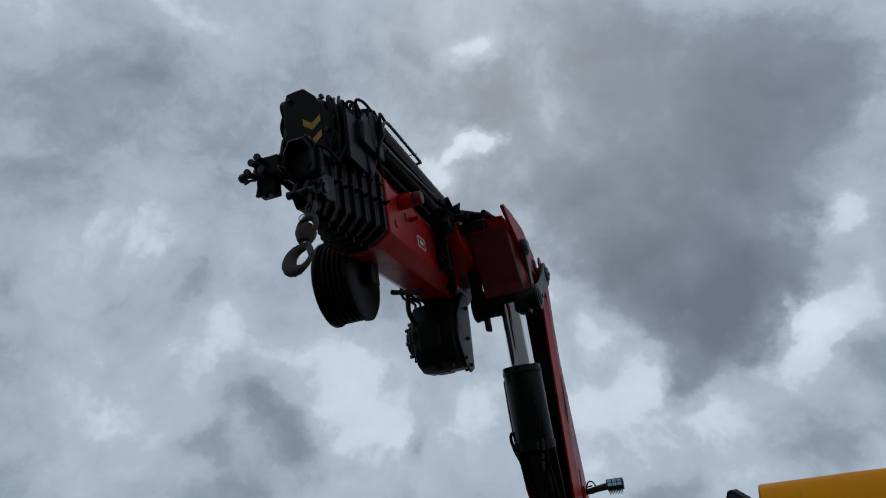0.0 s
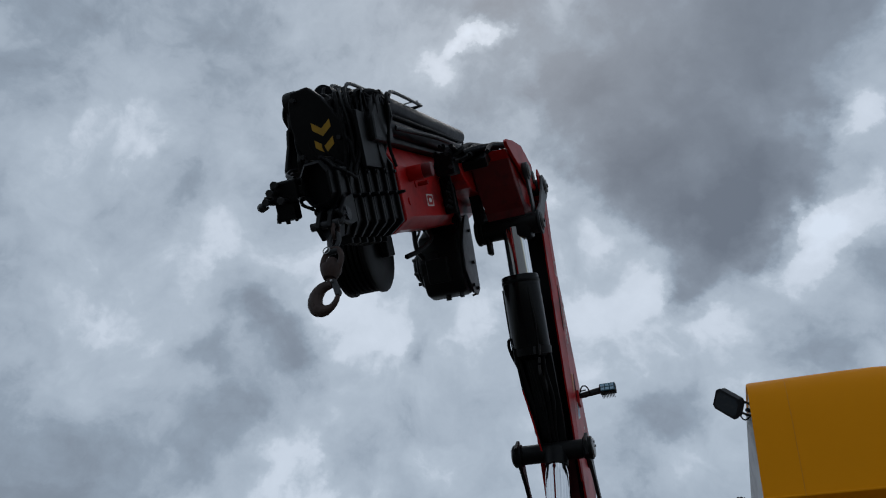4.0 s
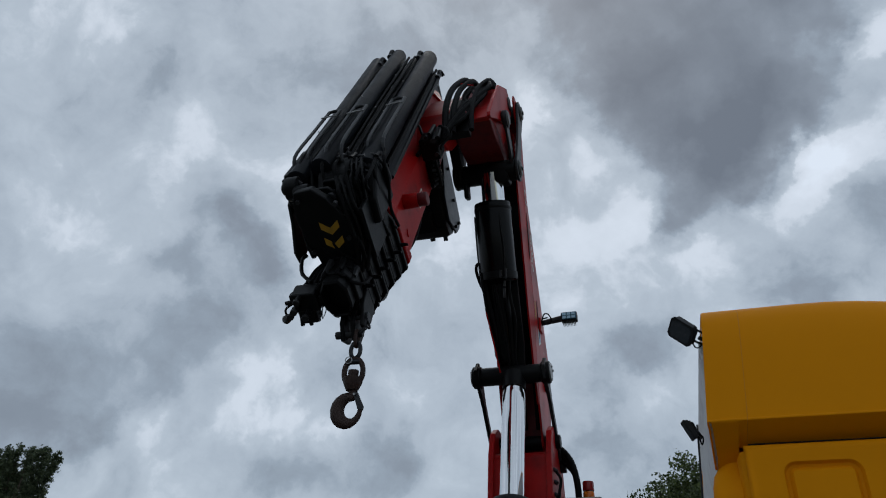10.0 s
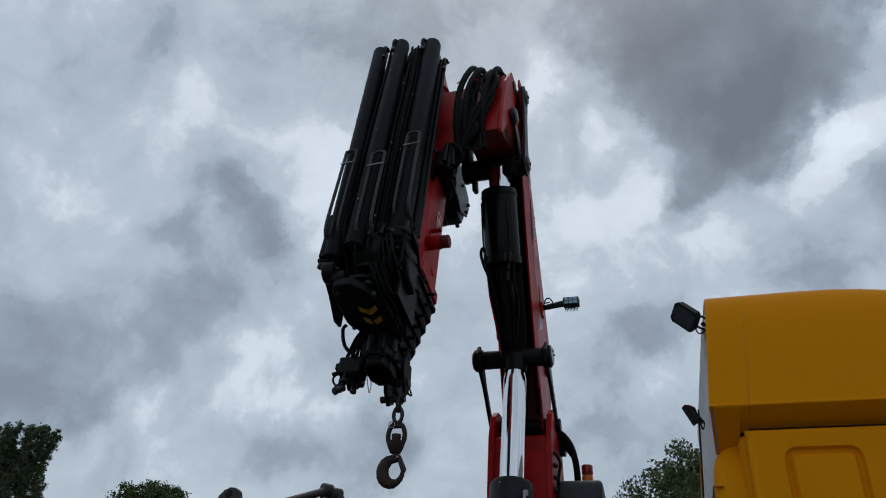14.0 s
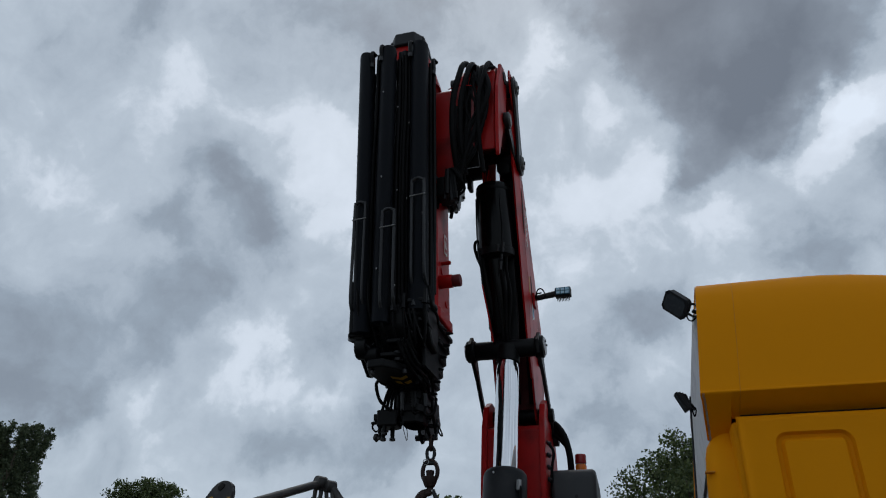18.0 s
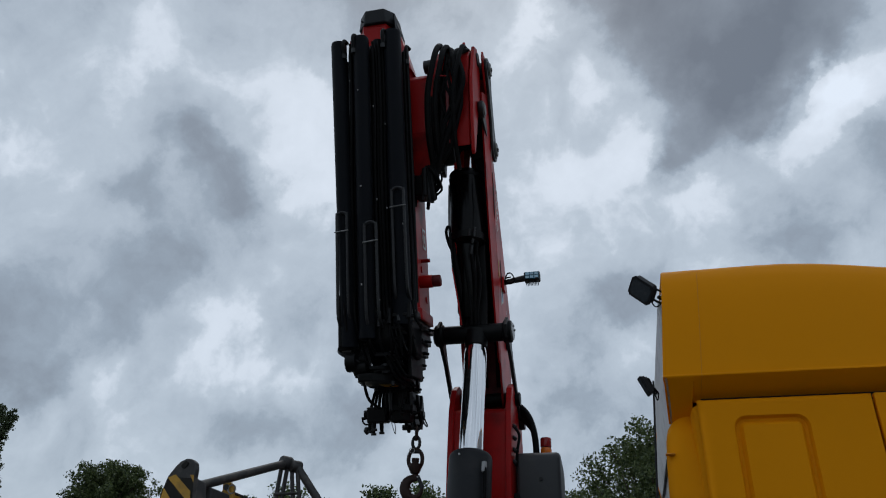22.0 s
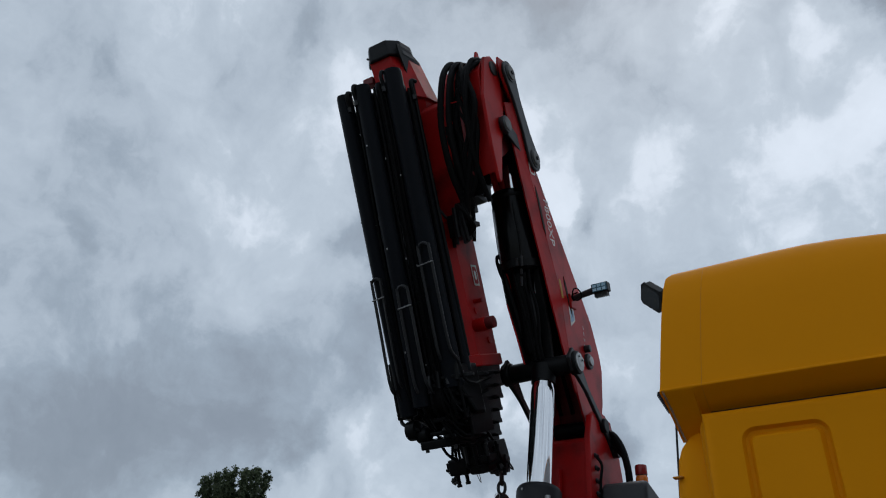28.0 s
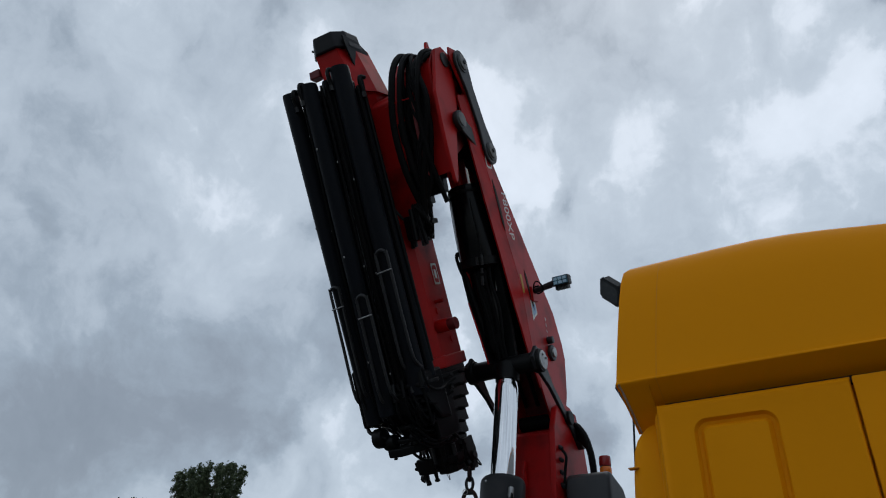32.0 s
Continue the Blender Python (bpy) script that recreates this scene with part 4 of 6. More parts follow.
    ram_rod = part("fold_ram_rod", spin([(0.098, -1.1), (0.098, -0.02)], 36, "z", (-0.058, 0, 0)), CHROME, crane, "bright fold ram rod", smooth=True)
    part("rod_head", rod((-0.34, 0, 0), (0.16, 0, 0), 0.092, seg=28, bev=0.012), BLACK, ram_rod, smooth=True)
    part("head_washer", rod((-0.375, 0, 0), (-0.335, 0, 0), 0.11, seg=28, bev=0.014), BLACK, ram_rod, smooth=True)
    part("head_tab", box((-0.30, -0.05, -0.20), (-0.26, 0.05, -0.05), 0.015), BLACK, ram_rod)
    part("rod_eye", box((-0.10, -0.09, -0.12), (0.10, 0.09, 0.06), 0.03), BLACK, ram_rod, smooth=True)
    links = {"long": [], "short": []}
    for x in (-0.33, 0.162):
        prof = [(0.108 * math.cos(a), 0.108 * math.sin(a)) for a in (radians(15 * k) for k in range(-1, 14))] + [(-0.068, -LONG * 0.3), (-0.068, -LONG * 0.7)] + \
               [(0.106 * math.cos(a), -LONG + 0.106 * math.sin(a)) for a in (radians(165 + 15 * k) for k in range(0, 15))] + [(0.068, -LONG * 0.7), (0.068, -LONG * 0.3)]
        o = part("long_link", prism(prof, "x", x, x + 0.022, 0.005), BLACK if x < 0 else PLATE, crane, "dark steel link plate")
        for z in (0, -LONG):
            part("pin_collar", rod((x - 0.008, 0, z), (x + 0.030, 0, z), 0.078, seg=28, bev=0.004), PLATE, o, smooth=True)
            part("pin_head", rod((x - 0.014, 0, z), (x + 0.042, 0, z), 0.060, seg=24, bev=0.004), WORN, o, smooth=True)
            part("pin_bolt", rod((x - 0.016, 0, z), (x + 0.052, 0, z), 0.018, seg=6), PLATE, o)
        links["long"].append(o)
    for x in (-0.305, 0.128):
        prof = [(0.07 * math.cos(a), 0.07 * math.sin(a)) for a in (radians(15 * k) for k in range(-1, 14))] + [(-0.06, -SHORT * 0.5)] + \
               [(0.07 * math.cos(a), -SHORT + 0.07 * math.sin(a)) for a in (radians(165 + 15 * k) for k in range(0, 15))] + [(0.06, -SHORT * 0.5)]
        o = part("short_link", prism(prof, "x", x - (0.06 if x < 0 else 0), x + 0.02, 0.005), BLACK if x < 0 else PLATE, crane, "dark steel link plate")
        part("pin_collar", rod((x - 0.01, 0, -SHORT), (x + 0.034, 0, -SHORT), 0.074, seg=28, bev=0.006), PLATE, o, smooth=True)
        part("pin_head", rod((x - 0.012, 0, -SHORT), (x + 0.044, 0, -SHORT), 0.056, seg=24, bev=0.006), WORN, o, smooth=True)
        links["short"].append(o)

    # outer boom; its parts are laid by their offset from its middle, the way to the hook, and the way up from it
    MID, SKEW = -1.705 - XC, 0.032

    def lay(bm):
        for v in bm.verts:
            v.co.x += MID - SKEW * v.co.z
        return bm

    def P(dx, u, v):
        return (dx, -v, -u)

    def on_outer(name, bm, mat, label="", smooth=False, skew=True):
        return part(name, lay(bm) if skew else bm, mat, outer, label, smooth=smooth)

    def section(w, h, u0, u1, cv=0.06, bev=0.004, cx=0.0):
        return prism(octagon(w, h, cx, -cv), "z", -u1, -u0, bev)

    def keel(hw, top, low, u0, u1, bev=0.004):
        """A boom section: two upper chamfers, upright flanks, a keel below."""
        pts = [(hw, 0.13), (hw * 0.56, top), (-hw * 0.56, top), (-hw, 0.13), (-hw, low), (-hw * 0.5, low - 0.07), (hw * 0.5, low - 0.07), (hw, low)]
        return prism([(x, -v) for x, v in pts], "z", -u1, -u0, bev)

    outer = part("outer_boom", lay(keel(0.198, 0.285, -0.20, 0.06, 2.26)), RED, crane, "red outer boom section of eight flats")
    rear = keel(0.176, 0.28, -0.07, -0.35, 0.075, 0.0)
    for v in rear.verts:
        v.co.x += -0.065 if v.co.z > 0.1 else (0.045 if v.co.x > 0 else -0.02)
    on_outer("rear_box", rear, RED, "red tapering rear box of the boom")
    cover = section(0.35, 0.37, -0.458, -0.318, 0.125, bev=0.012, cx=-0.045)
    for v in cover.verts:
        if v.co.z > 0.42:
            v.co.x = -0.045 + (v.co.x + 0.045) * 0.9
    on_outer("end_cap", cover, GREY, "black cover on the boom's rear end")
    for u, x, h in ((-0.458, -0.10, 0.02), (-0.460, 0.02, 0.014)):
        on_outer("cap_boss", box(P(x, u - h, 0.20), P(x + 0.07, u + 0.006, 0.02), 0.006), BLACK)
    # black sheet that paints the right flank's shade and grime
    on_outer("rear_shade_strip", prism([(-0.28, 0.40), (-0.27, 0.33), (-0.12, -0.06), (0.05, -0.06), (0.05, 0.33), (-0.1, 0.40)], "x", 0.112, 0.124, 0.003), BLACK, "black strip for shade and grime on the rear box's flank")
    on_outer("cap_lug", prism([(-0.20, 0.20), (-0.12, 0.19), (-0.10, 0.25), (-0.19, 0.27)], "x", -0.32, -0.215, 0.01), DARKRED)
    for k in range(5):
        on_outer("cap_screw", rod(P(-0.17 + 0.05 * k, -0.37, 0.28), P(-0.17 + 0.05 * k, -0.37, 0.292), 0.010, seg=6), PLATE)
    on_outer("collar", keel(0.216, 0.305, -0.22, 2.19, 2.28, 0.01), RED, "red collar")
    # extension sections: each has a collar whose upper lobe carries a ram, stepping leftward to the tip
    for k in range(6):
        hw, top, low = 0.212 - 0.025 * k, 0.305 - 0.028 * k, -0.225 + 0.004 * k
        u = 2.33 + 0.092 * k
        on_outer("extension", keel(hw - 0.022, top - 0.02, low + 0.02, u - 0.06, u + 0.09), BLACK)
        on_outer("extension_collar", keel(hw, top, low, u - 0.012, u + 0.022, 0.006), BLACK)
        on_outer("collar_foot", box(P(hw * 0.4, u + 0.02, low - 0.05), P(-hw * 0.4, u - 0.01, low - 0.10), 0.008), BLACK)
        for v in (0.08, -0.05):
            on_outer("collar_screw", rod(P(hw - 0.004, u + 0.005, v), P(hw + (0.048 if v < 0 else 0.014), u + 0.012, v), 0.015, 0.008, seg=8), BLACK if v < 0 else PLATE)
        if k == 5:
            continue
        c = 0.185 - 0.048 * k
        top = 0.585 - 0.006 * k
        lobe = [(c - 0.10, -0.12), (c - 0.12, -0.40), (c - 0.08, -top), (c + 0.02, -top), (c + 0.085, -0.50), (c + 0.09, -0.41), (min(c, 0.13) + 0.055, -0.20), (min(c, 0.13) + 0.05, -0.10)]
        on_outer("ram_lobe", prism(lobe, "z", -u - 0.018, -u + 0.012, 0.008), BLACK)
        on_outer("lobe_pin", rod(P(c + 0.03, u - 0.03, 0.50), P(c + 0.03, u + 0.04, 0.50), 0.032, seg=16, bev=0.005), PLATE, smooth=True)
        on_outer("lobe_hose", tube([P(c + 0.07, u - 0.10, 0.56), P(c + 0.085, u + 0.03, 0.54), P(c + 0.09, u + 0.07, 0.42), P(c + 0.05, u + 0.06, 0.24), P(c + 0.06, u + 0.04, 0.10)], 0.010, 7), RUBBER)
    # hollow end of the last section
    bm = bmesh.new()
    loops = []
    for w, h, u in ((0.165, 0.235, 2.80), (0.165, 0.235, 3.04), (0.145, 0.21, 3.05), (0.138, 0.20, 3.04), (0.138, 0.20, 2.84)):
        loops.append([bm.verts.new((a, b, -u)) for a, b in octagon(w, h, -0.01, -0.03)])
    for a, b in zip(loops, loops[1:]):
        for k in range(8):
            bm.faces.new((a[k], a[(k + 1) % 8], b[(k + 1) % 8], b[k]))
    bm.faces.new(loops[-1])
    on_outer("boom_tip", bm, BLACK, "hollow black boom tip")
    on_outer("tip_collar", section(0.19, 0.26, 2.92, 2.975, 0.03, 0.008), BLACK)
    on_outer("hook_lug", prism([(0.10, -2.85), (0.26, -2.95), (0.27, -3.06), (0.20, -3.12), (0.12, -3.06), (0.08, -2.95)], "x", -0.035, -0.01, 0.006), BLACK)
    on_outer("hook_lug", prism([(0.10, -2.85), (0.26, -2.95), (0.27, -3.06), (0.20, -3.12), (0.12, -3.06), (0.08, -2.95)], "x", 0.03, 0.055, 0.006), BLACK)
    on_outer("lug_pin", rod(P(-0.07, 3.075, -0.19), P(0.09, 3.075, -0.19), 0.022, seg=14), PLATE)
    on_outer("side_ear", prism([(0.04, -2.84), (0.19, -2.84), (0.21, -2.95), (0.19, -3.05), (0.14, -3.07), (0.06, -2.96)], "x", 0.085, 0.108, 0.006), BLACK)
    on_outer("ear_bush", rod(P(0.08, 2.99, -0.15), P(0.12, 2.99, -0.15), 0.035, seg=18), PLATE)
    for k in range(7):
        a = 0.5 + 0.75 * k
        dx, v = -0.01 + 0.105 * math.cos(a), 0.03 + 0.14 * math.sin(a)
        on_outer("tip_fitting", rod(P(dx, 2.84, v), P(dx * 1.05, 2.93 + 0.02 * (k % 3), v), 0.022, 0.016, 8), BLACK if k % 2 else PLATE)
        on_outer("tip_hose", tube([P(dx, 2.92, v), P(dx * 1.1, 2.99, v * 1.05), P(dx * 1.5 + 0.02, 2.97, v - 0.03), P(dx * 1.5 + 0.03, 2.86, v - 0.06)], 0.010, 7), RUBBER)
    # head bracket with the two arrows
    face = [(-0.16, -0.59), (-0.05, -0.60), (0.02, -0.53), (0.12, -0.36), (0.125, -0.24), (0.10, -0.08), (0.08, 0.06), (-0.08, 0.06), (-0.13, -0.08), (-0.15, -0.20), (-0.18, -0.28), (-0.195, -0.42), (-0.185, -0.52)]
    on_outer("head_bracket", prism(face, "z", -2.80, -2.74, 0.01), BLACK, "black head bracket with yellow arrows")
    web = [(-0.33, -2.22), (-0.54, -2.30), (-0.58, -2.48), (-0.52, -2.58), (-0.40, -2.62), (-0.22, -2.72), (-0.12, -2.70), (-0.15, -2.40)]
    on_outer("bracket_web", prism(web, "x", -0.235, -0.205, 0.008), BLACK)
    on_outer("bracket_web", prism([(y * 0.84, z) for y, z in web], "x", -0.325, -0.302, 0.008), BLACK)
    on_outer("corner_block", prism([(-0.60, -2.36), (-0.60, -2.55), (-0.44, -2.60), (-0.36, -2.54), (-0.36, -2.36)], "x", -0.305, -0.20, 0.015), BLACK)
    on_outer("bracket_web", box(P(0.165, 2.75, 0.42), P(0.19, 2.35, 0.10), 0.004), BLACK)
    for k, v in enumerate((0.36, 0.262)):
        a, c = 0.056, 0.036
        arrow = [(-a, -v - c), (0, -v + 0.006), (a, -v - c), (a, -v + 0.008), (0, -v + 0.05), (-a, -v + 0.008)]
        on_outer("arrow_mark", prism([(x - 0.01, y) for x, y in arrow], "z", -2.8025, -2.8), MARK, "yellow arrow marking")
    on_outer("corner_pipe", tube([P(-0.325, 2.50, 0.45), P(-0.325, 2.555, 0.52), P(-0.27, 2.60, 0.59), P(-0.20, 2.63, 0.60), P(-0.15, 2.66, 0.58)], 0.014, 8), BLACK)
    on_outer("ram_guard", box(P(-0.300, 2.55, 0.61), P(-0.268, 2.16, 0.55), 0.01), BLACK)
    on_outer("guard_foot", box(P(-0.312, 2.57, 0.59), P(-0.20, 2.54, 0.49), 0.008), BLACK)
    on_outer("ram_eye", rod(P(-0.25, 2.655, 0.56), P(-0.17, 2.655, 0.56), 0.07, seg=24, bev=0.012), BLACK, smooth=True)
    on_outer("ram_eye", rod(P(-0.19, 2.70, 0.54), P(-0.10, 2.70, 0.54), 0.055, seg=24, bev=0.012), BLACK, smooth=True)
    on_outer("ram_block", prism([(-0.60, -2.36), (-0.58, -2.52), (-0.42, -2.72), (-0.30, -2.74), (-0.30, -2.36)], "x", -0.10, 0.10, 0.02), BLACK)
    on_outer("ram_block", prism([(-0.57, -2.25), (-0.56, -2.40), (-0.40, -2.60), (-0.25, -2.62), (-0.25, -2.25)], "x", 0.11, 0.235, 0.02), BLACK)
    for k in range(5):
        on_outer("block_fitting", rod(P(-0.06 + 0.07 * k, 2.32 - 0.02 * k, 0.60 - 0.015 * k), P(-0.055 + 0.07 * k, 2.44 - 0.02 * k, 0.625 - 0.015 * k), 0.018, seg=8), PLATE if k % 2 else BLACK)
        on_outer("block_hose", tube([P(-0.055 + 0.07 * k, 2.42 - 0.02 * k, 0.62 - 0.015 * k), P(-0.05 + 0.07 * k, 2.53, 0.63 - 0.02 * k), P(-0.03 + 0.06 * k, 2.62, 0.52), P(-0.01 + 0.05 * k, 2.66 - 0.03 * k, 0.42)], 0.010, 7), RUBBER)
    rnd_pack = random.Random(11)
    # extension rams on top: place, radius, ends, and how far each leans toward the middle by a metre
    for dx, v, r, u0, u1, lean in ((-0.280, 0.565, 0.064, 0.01, 2.55, 0.022), (-0.075, 0.60, 0.064, 0.01, 2.50, 0), (0.165, 0.515, 0.074, -0.06, 2.40, 0), (-0.175, 0.47, 0.055, 0.05, 2.5, 0), (0.04, 0.50, 0.055, 0.0, 2.5, 0), (0.19, 0.375, 0.052, 0.10, 2.3, 0), (-0.01, 0.42, 0.06, 0.0, 2.4, 0), (-0.25, 0.42, 0.05, 0.12, 2.45, 0)):
        bm = spin([(r * 0.6, -u0), (r * 0.93, -u0 - 0.006), (r, -u0 - 0.03), (r, -u1), (r * 0.7, -u1 - 0.01)], 32, "z", (dx, -v, 0))
        for vert in bm.verts:
            vert.co.x -= lean * vert.co.z
        on_outer("extension_ram", bm, RAM, "black extension ram", True)
    on_outer("ram_yoke", box(P(-0.20, 0.16, 0.50), P(0.20, 0.04, 0.40), 0.012), BLACK)
    on_outer("ram_tray", box(P(-0.24, 2.3, 0.345), P(0.17, 0.12, 0.29), 0.006), BLACK, "black tray under the rams")
    on_outer("thin_pipe", tube([P(0.25, 0.03, 0.385), P(0.25, 0.6, 0.385), P(0.25, 1.2, 0.385), P(0.235, 2.2, 0.36)], 0.016, 8), BLACK)
    on_outer("thin_pipe", tube([P(0.235, 0.10, 0.44), P(0.235, 1.0, 0.44), P(0.23, 2.2, 0.44)], 0.012, 8), RUBBER)
    # tiny bright steel studs added as light glints along the pack
    for k in range(16):
        dx = (-0.30, -0.19, -0.09, 0.02, 0.10, 0.21)[k % 6] + rnd_pack.uniform(-0.01, 0.01)
        u, v = 0.25 + 0.13 * k + rnd_pack.uniform(-0.05, 0.05), (0.60, 0.585, 0.665, 0.60, 0.58, 0.57)[k % 6]
        on_outer("glint_stud", rod(P(dx, u, v), P(dx, u + 0.012, v + 0.004), 0.006, 0.004, 7), STEEL)
    # ram heads: a stub and elbow on each
    for dx, v, u in ((-0.225, 0.60, 0.04), (-0.125, 0.645, 0.03), (0.105, 0.58, -0.02), (0.25, 0.40, 0.05)):
        on_outer("ram_elbow", tube([P(dx, u + 0.10, v), P(dx, u + 0.02, v + 0.015), P(dx + 0.005, u - 0.025, v), P(dx + 0.02, u - 0.02, v - 0.04)], 0.016, 8), BLACK)
        on_outer("elbow_nut", rod(P(dx, u + 0.10, v), P(dx, u + 0.14, v), 0.021, seg=6), PLATE)
    # hairpin pipes along the rams
    for a, b, v, u0, ends in ((-0.283, -0.203, 0.648, 1.53, 2.42), (-0.055, 0.035, 0.682, 1.64, 2.45), (0.14, 0.235, 0.610, 1.36, 2.25)):
        m, w = (a + b) / 2, (b - a) / 2
        pts = [P(a, ends, v - 0.09), P(a, ends - 0.05, v - 0.025), P(a, ends - 0.14, v), P(a, (u0 + ends) / 2, v), P(a, u0 + w, v)] + [P(m - w * math.cos(q), u0 + w - w * math.sin(q), v) for q in (0.5, 1.05, 1.57, 2.1, 2.64)] + [P(b, u0 + w, v), P(b, (u0 + ends) / 2, v), P(b, ends - 0.16, v - 0.005), P(b, ends - 0.08, v - 0.03), P(b, ends - 0.03, v - 0.09)]
        on_outer("hairpin_pipe", tube(pts, 0.0115, 8, 2), PLATE)
        on_outer("pipe_band", tube([P(a - 0.014, u0 + 0.16, v + 0.012), P(m, u0 + 0.155, v + 0.014), P(b + 0.014, u0 + 0.15, v + 0.012)], 0.005, 6), STEEL, "bare steel pipe band")
    for dx, v, u0, u1 in ((-0.175, 0.58, 0.04, 2.4), (-0.155, 0.56, 0.08, 2.5), (-0.19, 0.55, 0.06, 2.45), (0.015, 0.58, 0.05, 2.4), (0.04, 0.565, 0.08, 2.4), (0.065, 0.575, 0.04, 2.35), (0.085, 0.55, 0.06, 2.35), (-0.005, 0.555, 0.10, 2.4)):
        on_outer("hose", tube([P(dx, u0, v), P(dx + 0.008, u0 + 0.6, v + 0.012), P(dx - 0.006, u0 + 1.2, v + 0.004), P(dx + 0.004, u1, v)], 0.011, 8), RUBBER)
    # a few hoses that drape over the head
    rnd = random.Random(5)
    for k in range(5):
        x = -0.25 + 0.075 * k
        on_outer("head_hose", tube([P(x, 2.1 + 0.05 * k, 0.60), P(x + 0.02, 2.38, 0.63 - 0.01 * k), P(x + 0.05, 2.60, 0.55 - 0.03 * k), P(x + 0.07, 2.76, 0.40 - 0.03 * k), P(x + 0.09, 2.80, 0.22), P(0.05 + 0.02 * k, 2.78, 0.06)], 0.010, 7), RUBBER)
    for k in range(3):
        on_outer("bracket_pipe", tube([P(0.09 + 0.03 * k, 2.4, 0.59), P(0.12 + 0.03 * k, 2.56, 0.54), P(0.14 + 0.02 * k, 2.66, 0.30), P(0.13 + 0.02 * k, 2.74, 0.12)], 0.009, 7), BLACK)
    # pipes and hoses laid over the head bracket
    for k in range(3):
        x = 0.075 + 0.03 * k
        on_outer("head_pipe", tube([P(x - 0.03, 2.62, 0.58), P(x + 0.01, 2.74, 0.52 - 0.03 * k), P(x + 0.035, 2.80 - 0.03 * k, 0.36), P(x + 0.03, 2.80 - 0.03 * k, 0.20), P(x, 2.82, 0.06)], 0.011, 7), BLACK if k % 2 else RUBBER)
    for x, v in ((-0.14, 0.54), (-0.15, 0.22), (0.07, 0.50), (0.085, 0.28), (0.06, 0.10), (-0.10, 0.04)):
        on_outer("bracket_bolt", rod(P(x, 2.795, v), P(x, 2.822, v), 0.014, seg=6), PLATE)
    # valve bank beside the tip
    valve = on_outer("valve_bank", box(P(-0.275, 3.05, 0.09), P(-0.12, 2.93, -0.03), 0.012), BLACK, "black valve bank with couplings")
    for k, (dx, u, v) in enumerate(((-0.28, 3.07, -0.01), (-0.24, 3.09, 0.03), (-0.19, 3.08, -0.02), (-0.22, 3.06, 0.07))):
        on_outer("coupling", rod(P(dx, 3.03, v), P(dx, u + 0.03, v), 0.018, 0.014, 10), BLACK)
        on_outer("dust_cap", rod(P(dx, u + 0.03, v), P(dx, u + 0.05, v), 0.021, seg=10, bev=0.004), PLASTIC)
    for k in range(5):
        on_outer("valve_hose", tube([P(-0.25 + 0.028 * k, 2.96, 0.06 - 0.02 * k), P(-0.23 + 0.028 * k, 2.88, 0.06), P(-0.19 + 0.024 * k, 2.80, 0.09), P(-0.15 + 0.02 * k, 2.74, 0.10)], 0.012, 7), RUBBER)
    on_outer("valve_block", box(P(-0.275, 3.03, -0.02), P(-0.165, 2.94, -0.12), 0.012), BLACK)
    on_outer("valve_block", box(P(-0.31, 3.0, 0.06), P(-0.26, 2.95, 0.0), 0.01), BLACK)
    for k in range(3):
        on_outer("coupling", rod(P(-0.26 + 0.04 * k, 3.02, -0.08), P(-0.27 + 0.045 * k, 3.03 - 0.02 * k, -0.125 - 0.012 * (k % 2)), 0.016, 0.012, 10), BLACK)
    on_outer("valve_stay", box(P(-0.16, 3.03, 0.05), P(-0.09, 2.96, 0.0), 0.006), BLACK)
    on_outer("handle_bar", tube([P(-0.235, 2.74, 0.17), P(-0.255, 2.78, 0.165), P(-0.235, 2.88, 0.13), P(-0.17, 2.94, 0.10)], 0.012, 8), BLACK)
    on_outer("side_coupling", rod(P(-0.28, 3.0, 0.02), P(-0.335, 3.01, 0.02), 0.016, 0.012, 10), BLACK)
    on_outer("handle_bar", tube([P(-0.30, 2.98, 0.0), P(-0.34, 3.02, -0.01), P(-0.33, 3.05, -0.04), P(-0.30, 3.05, -0.03)], 0.007, 7), BLACK)
    on_outer("cap_ball", spin([(0.004, -0.03), (0.022, -0.012), (0.026, 0.004), (0.016, 0.026), (0.004, 0.03)], 14, "z", P(0, 0, 0)), PLASTIC, smooth=True).data.transform(Matrix.Translation(P(-0.315 + SKEW * 3.1, 3.10, -0.03)))
    on_outer("wire_loop", tube([P(-0.12, 3.0, -0.02), P(-0.10, 3.09, -0.03), P(-0.085, 3.13, -0.03), P(-0.08, 3.07, -0.02), P(-0.10, 3.0, -0.02)], 0.003, 6), STEEL)
    on_outer("wire_loop", tube([P(0.09, 2.98, -0.15), P(0.12, 3.06, -0.16), P(0.14, 3.07, -0.16), P(0.11, 2.99, -0.15)], 0.006, 6), PLATE)
    # right flank: stub, boss, emblem plate, edge pipe
    on_outer("rest_stub", rod(P(0.19, 1.97, 0.08), P(0.30, 1.97, 0.08), 0.052, seg=28, bev=0.004), RED, smooth=True)
    on_outer("stub_end", rod(P(0.295, 1.97, 0.08), P(0.365, 1.97, 0.08), 0.047, seg=28, bev=0.008), DARKRED, smooth=True)
    on_outer("small_boss", rod(P(0.19, 1.78, 0.02), P(0.27, 1.78, 0.02), 0.016, seg=12), RED)
    for u, v in ((1.85, 0.02), (2.08, -0.10)):
        on_outer("flank_boss", rod(P(0.195, u, v), P(0.206, u, v), 0.028, seg=16, bev=0.004), RED)
    em = on_outer("emblem_plate", prism(rounded(0.085, 0.17, 0.004), "x", 0.2005, 0.203), STICKER, "worn white emblem plate")
    em.data.transform(Matrix.Translation((SKEW * 1.56, 0.09, -1.56)))
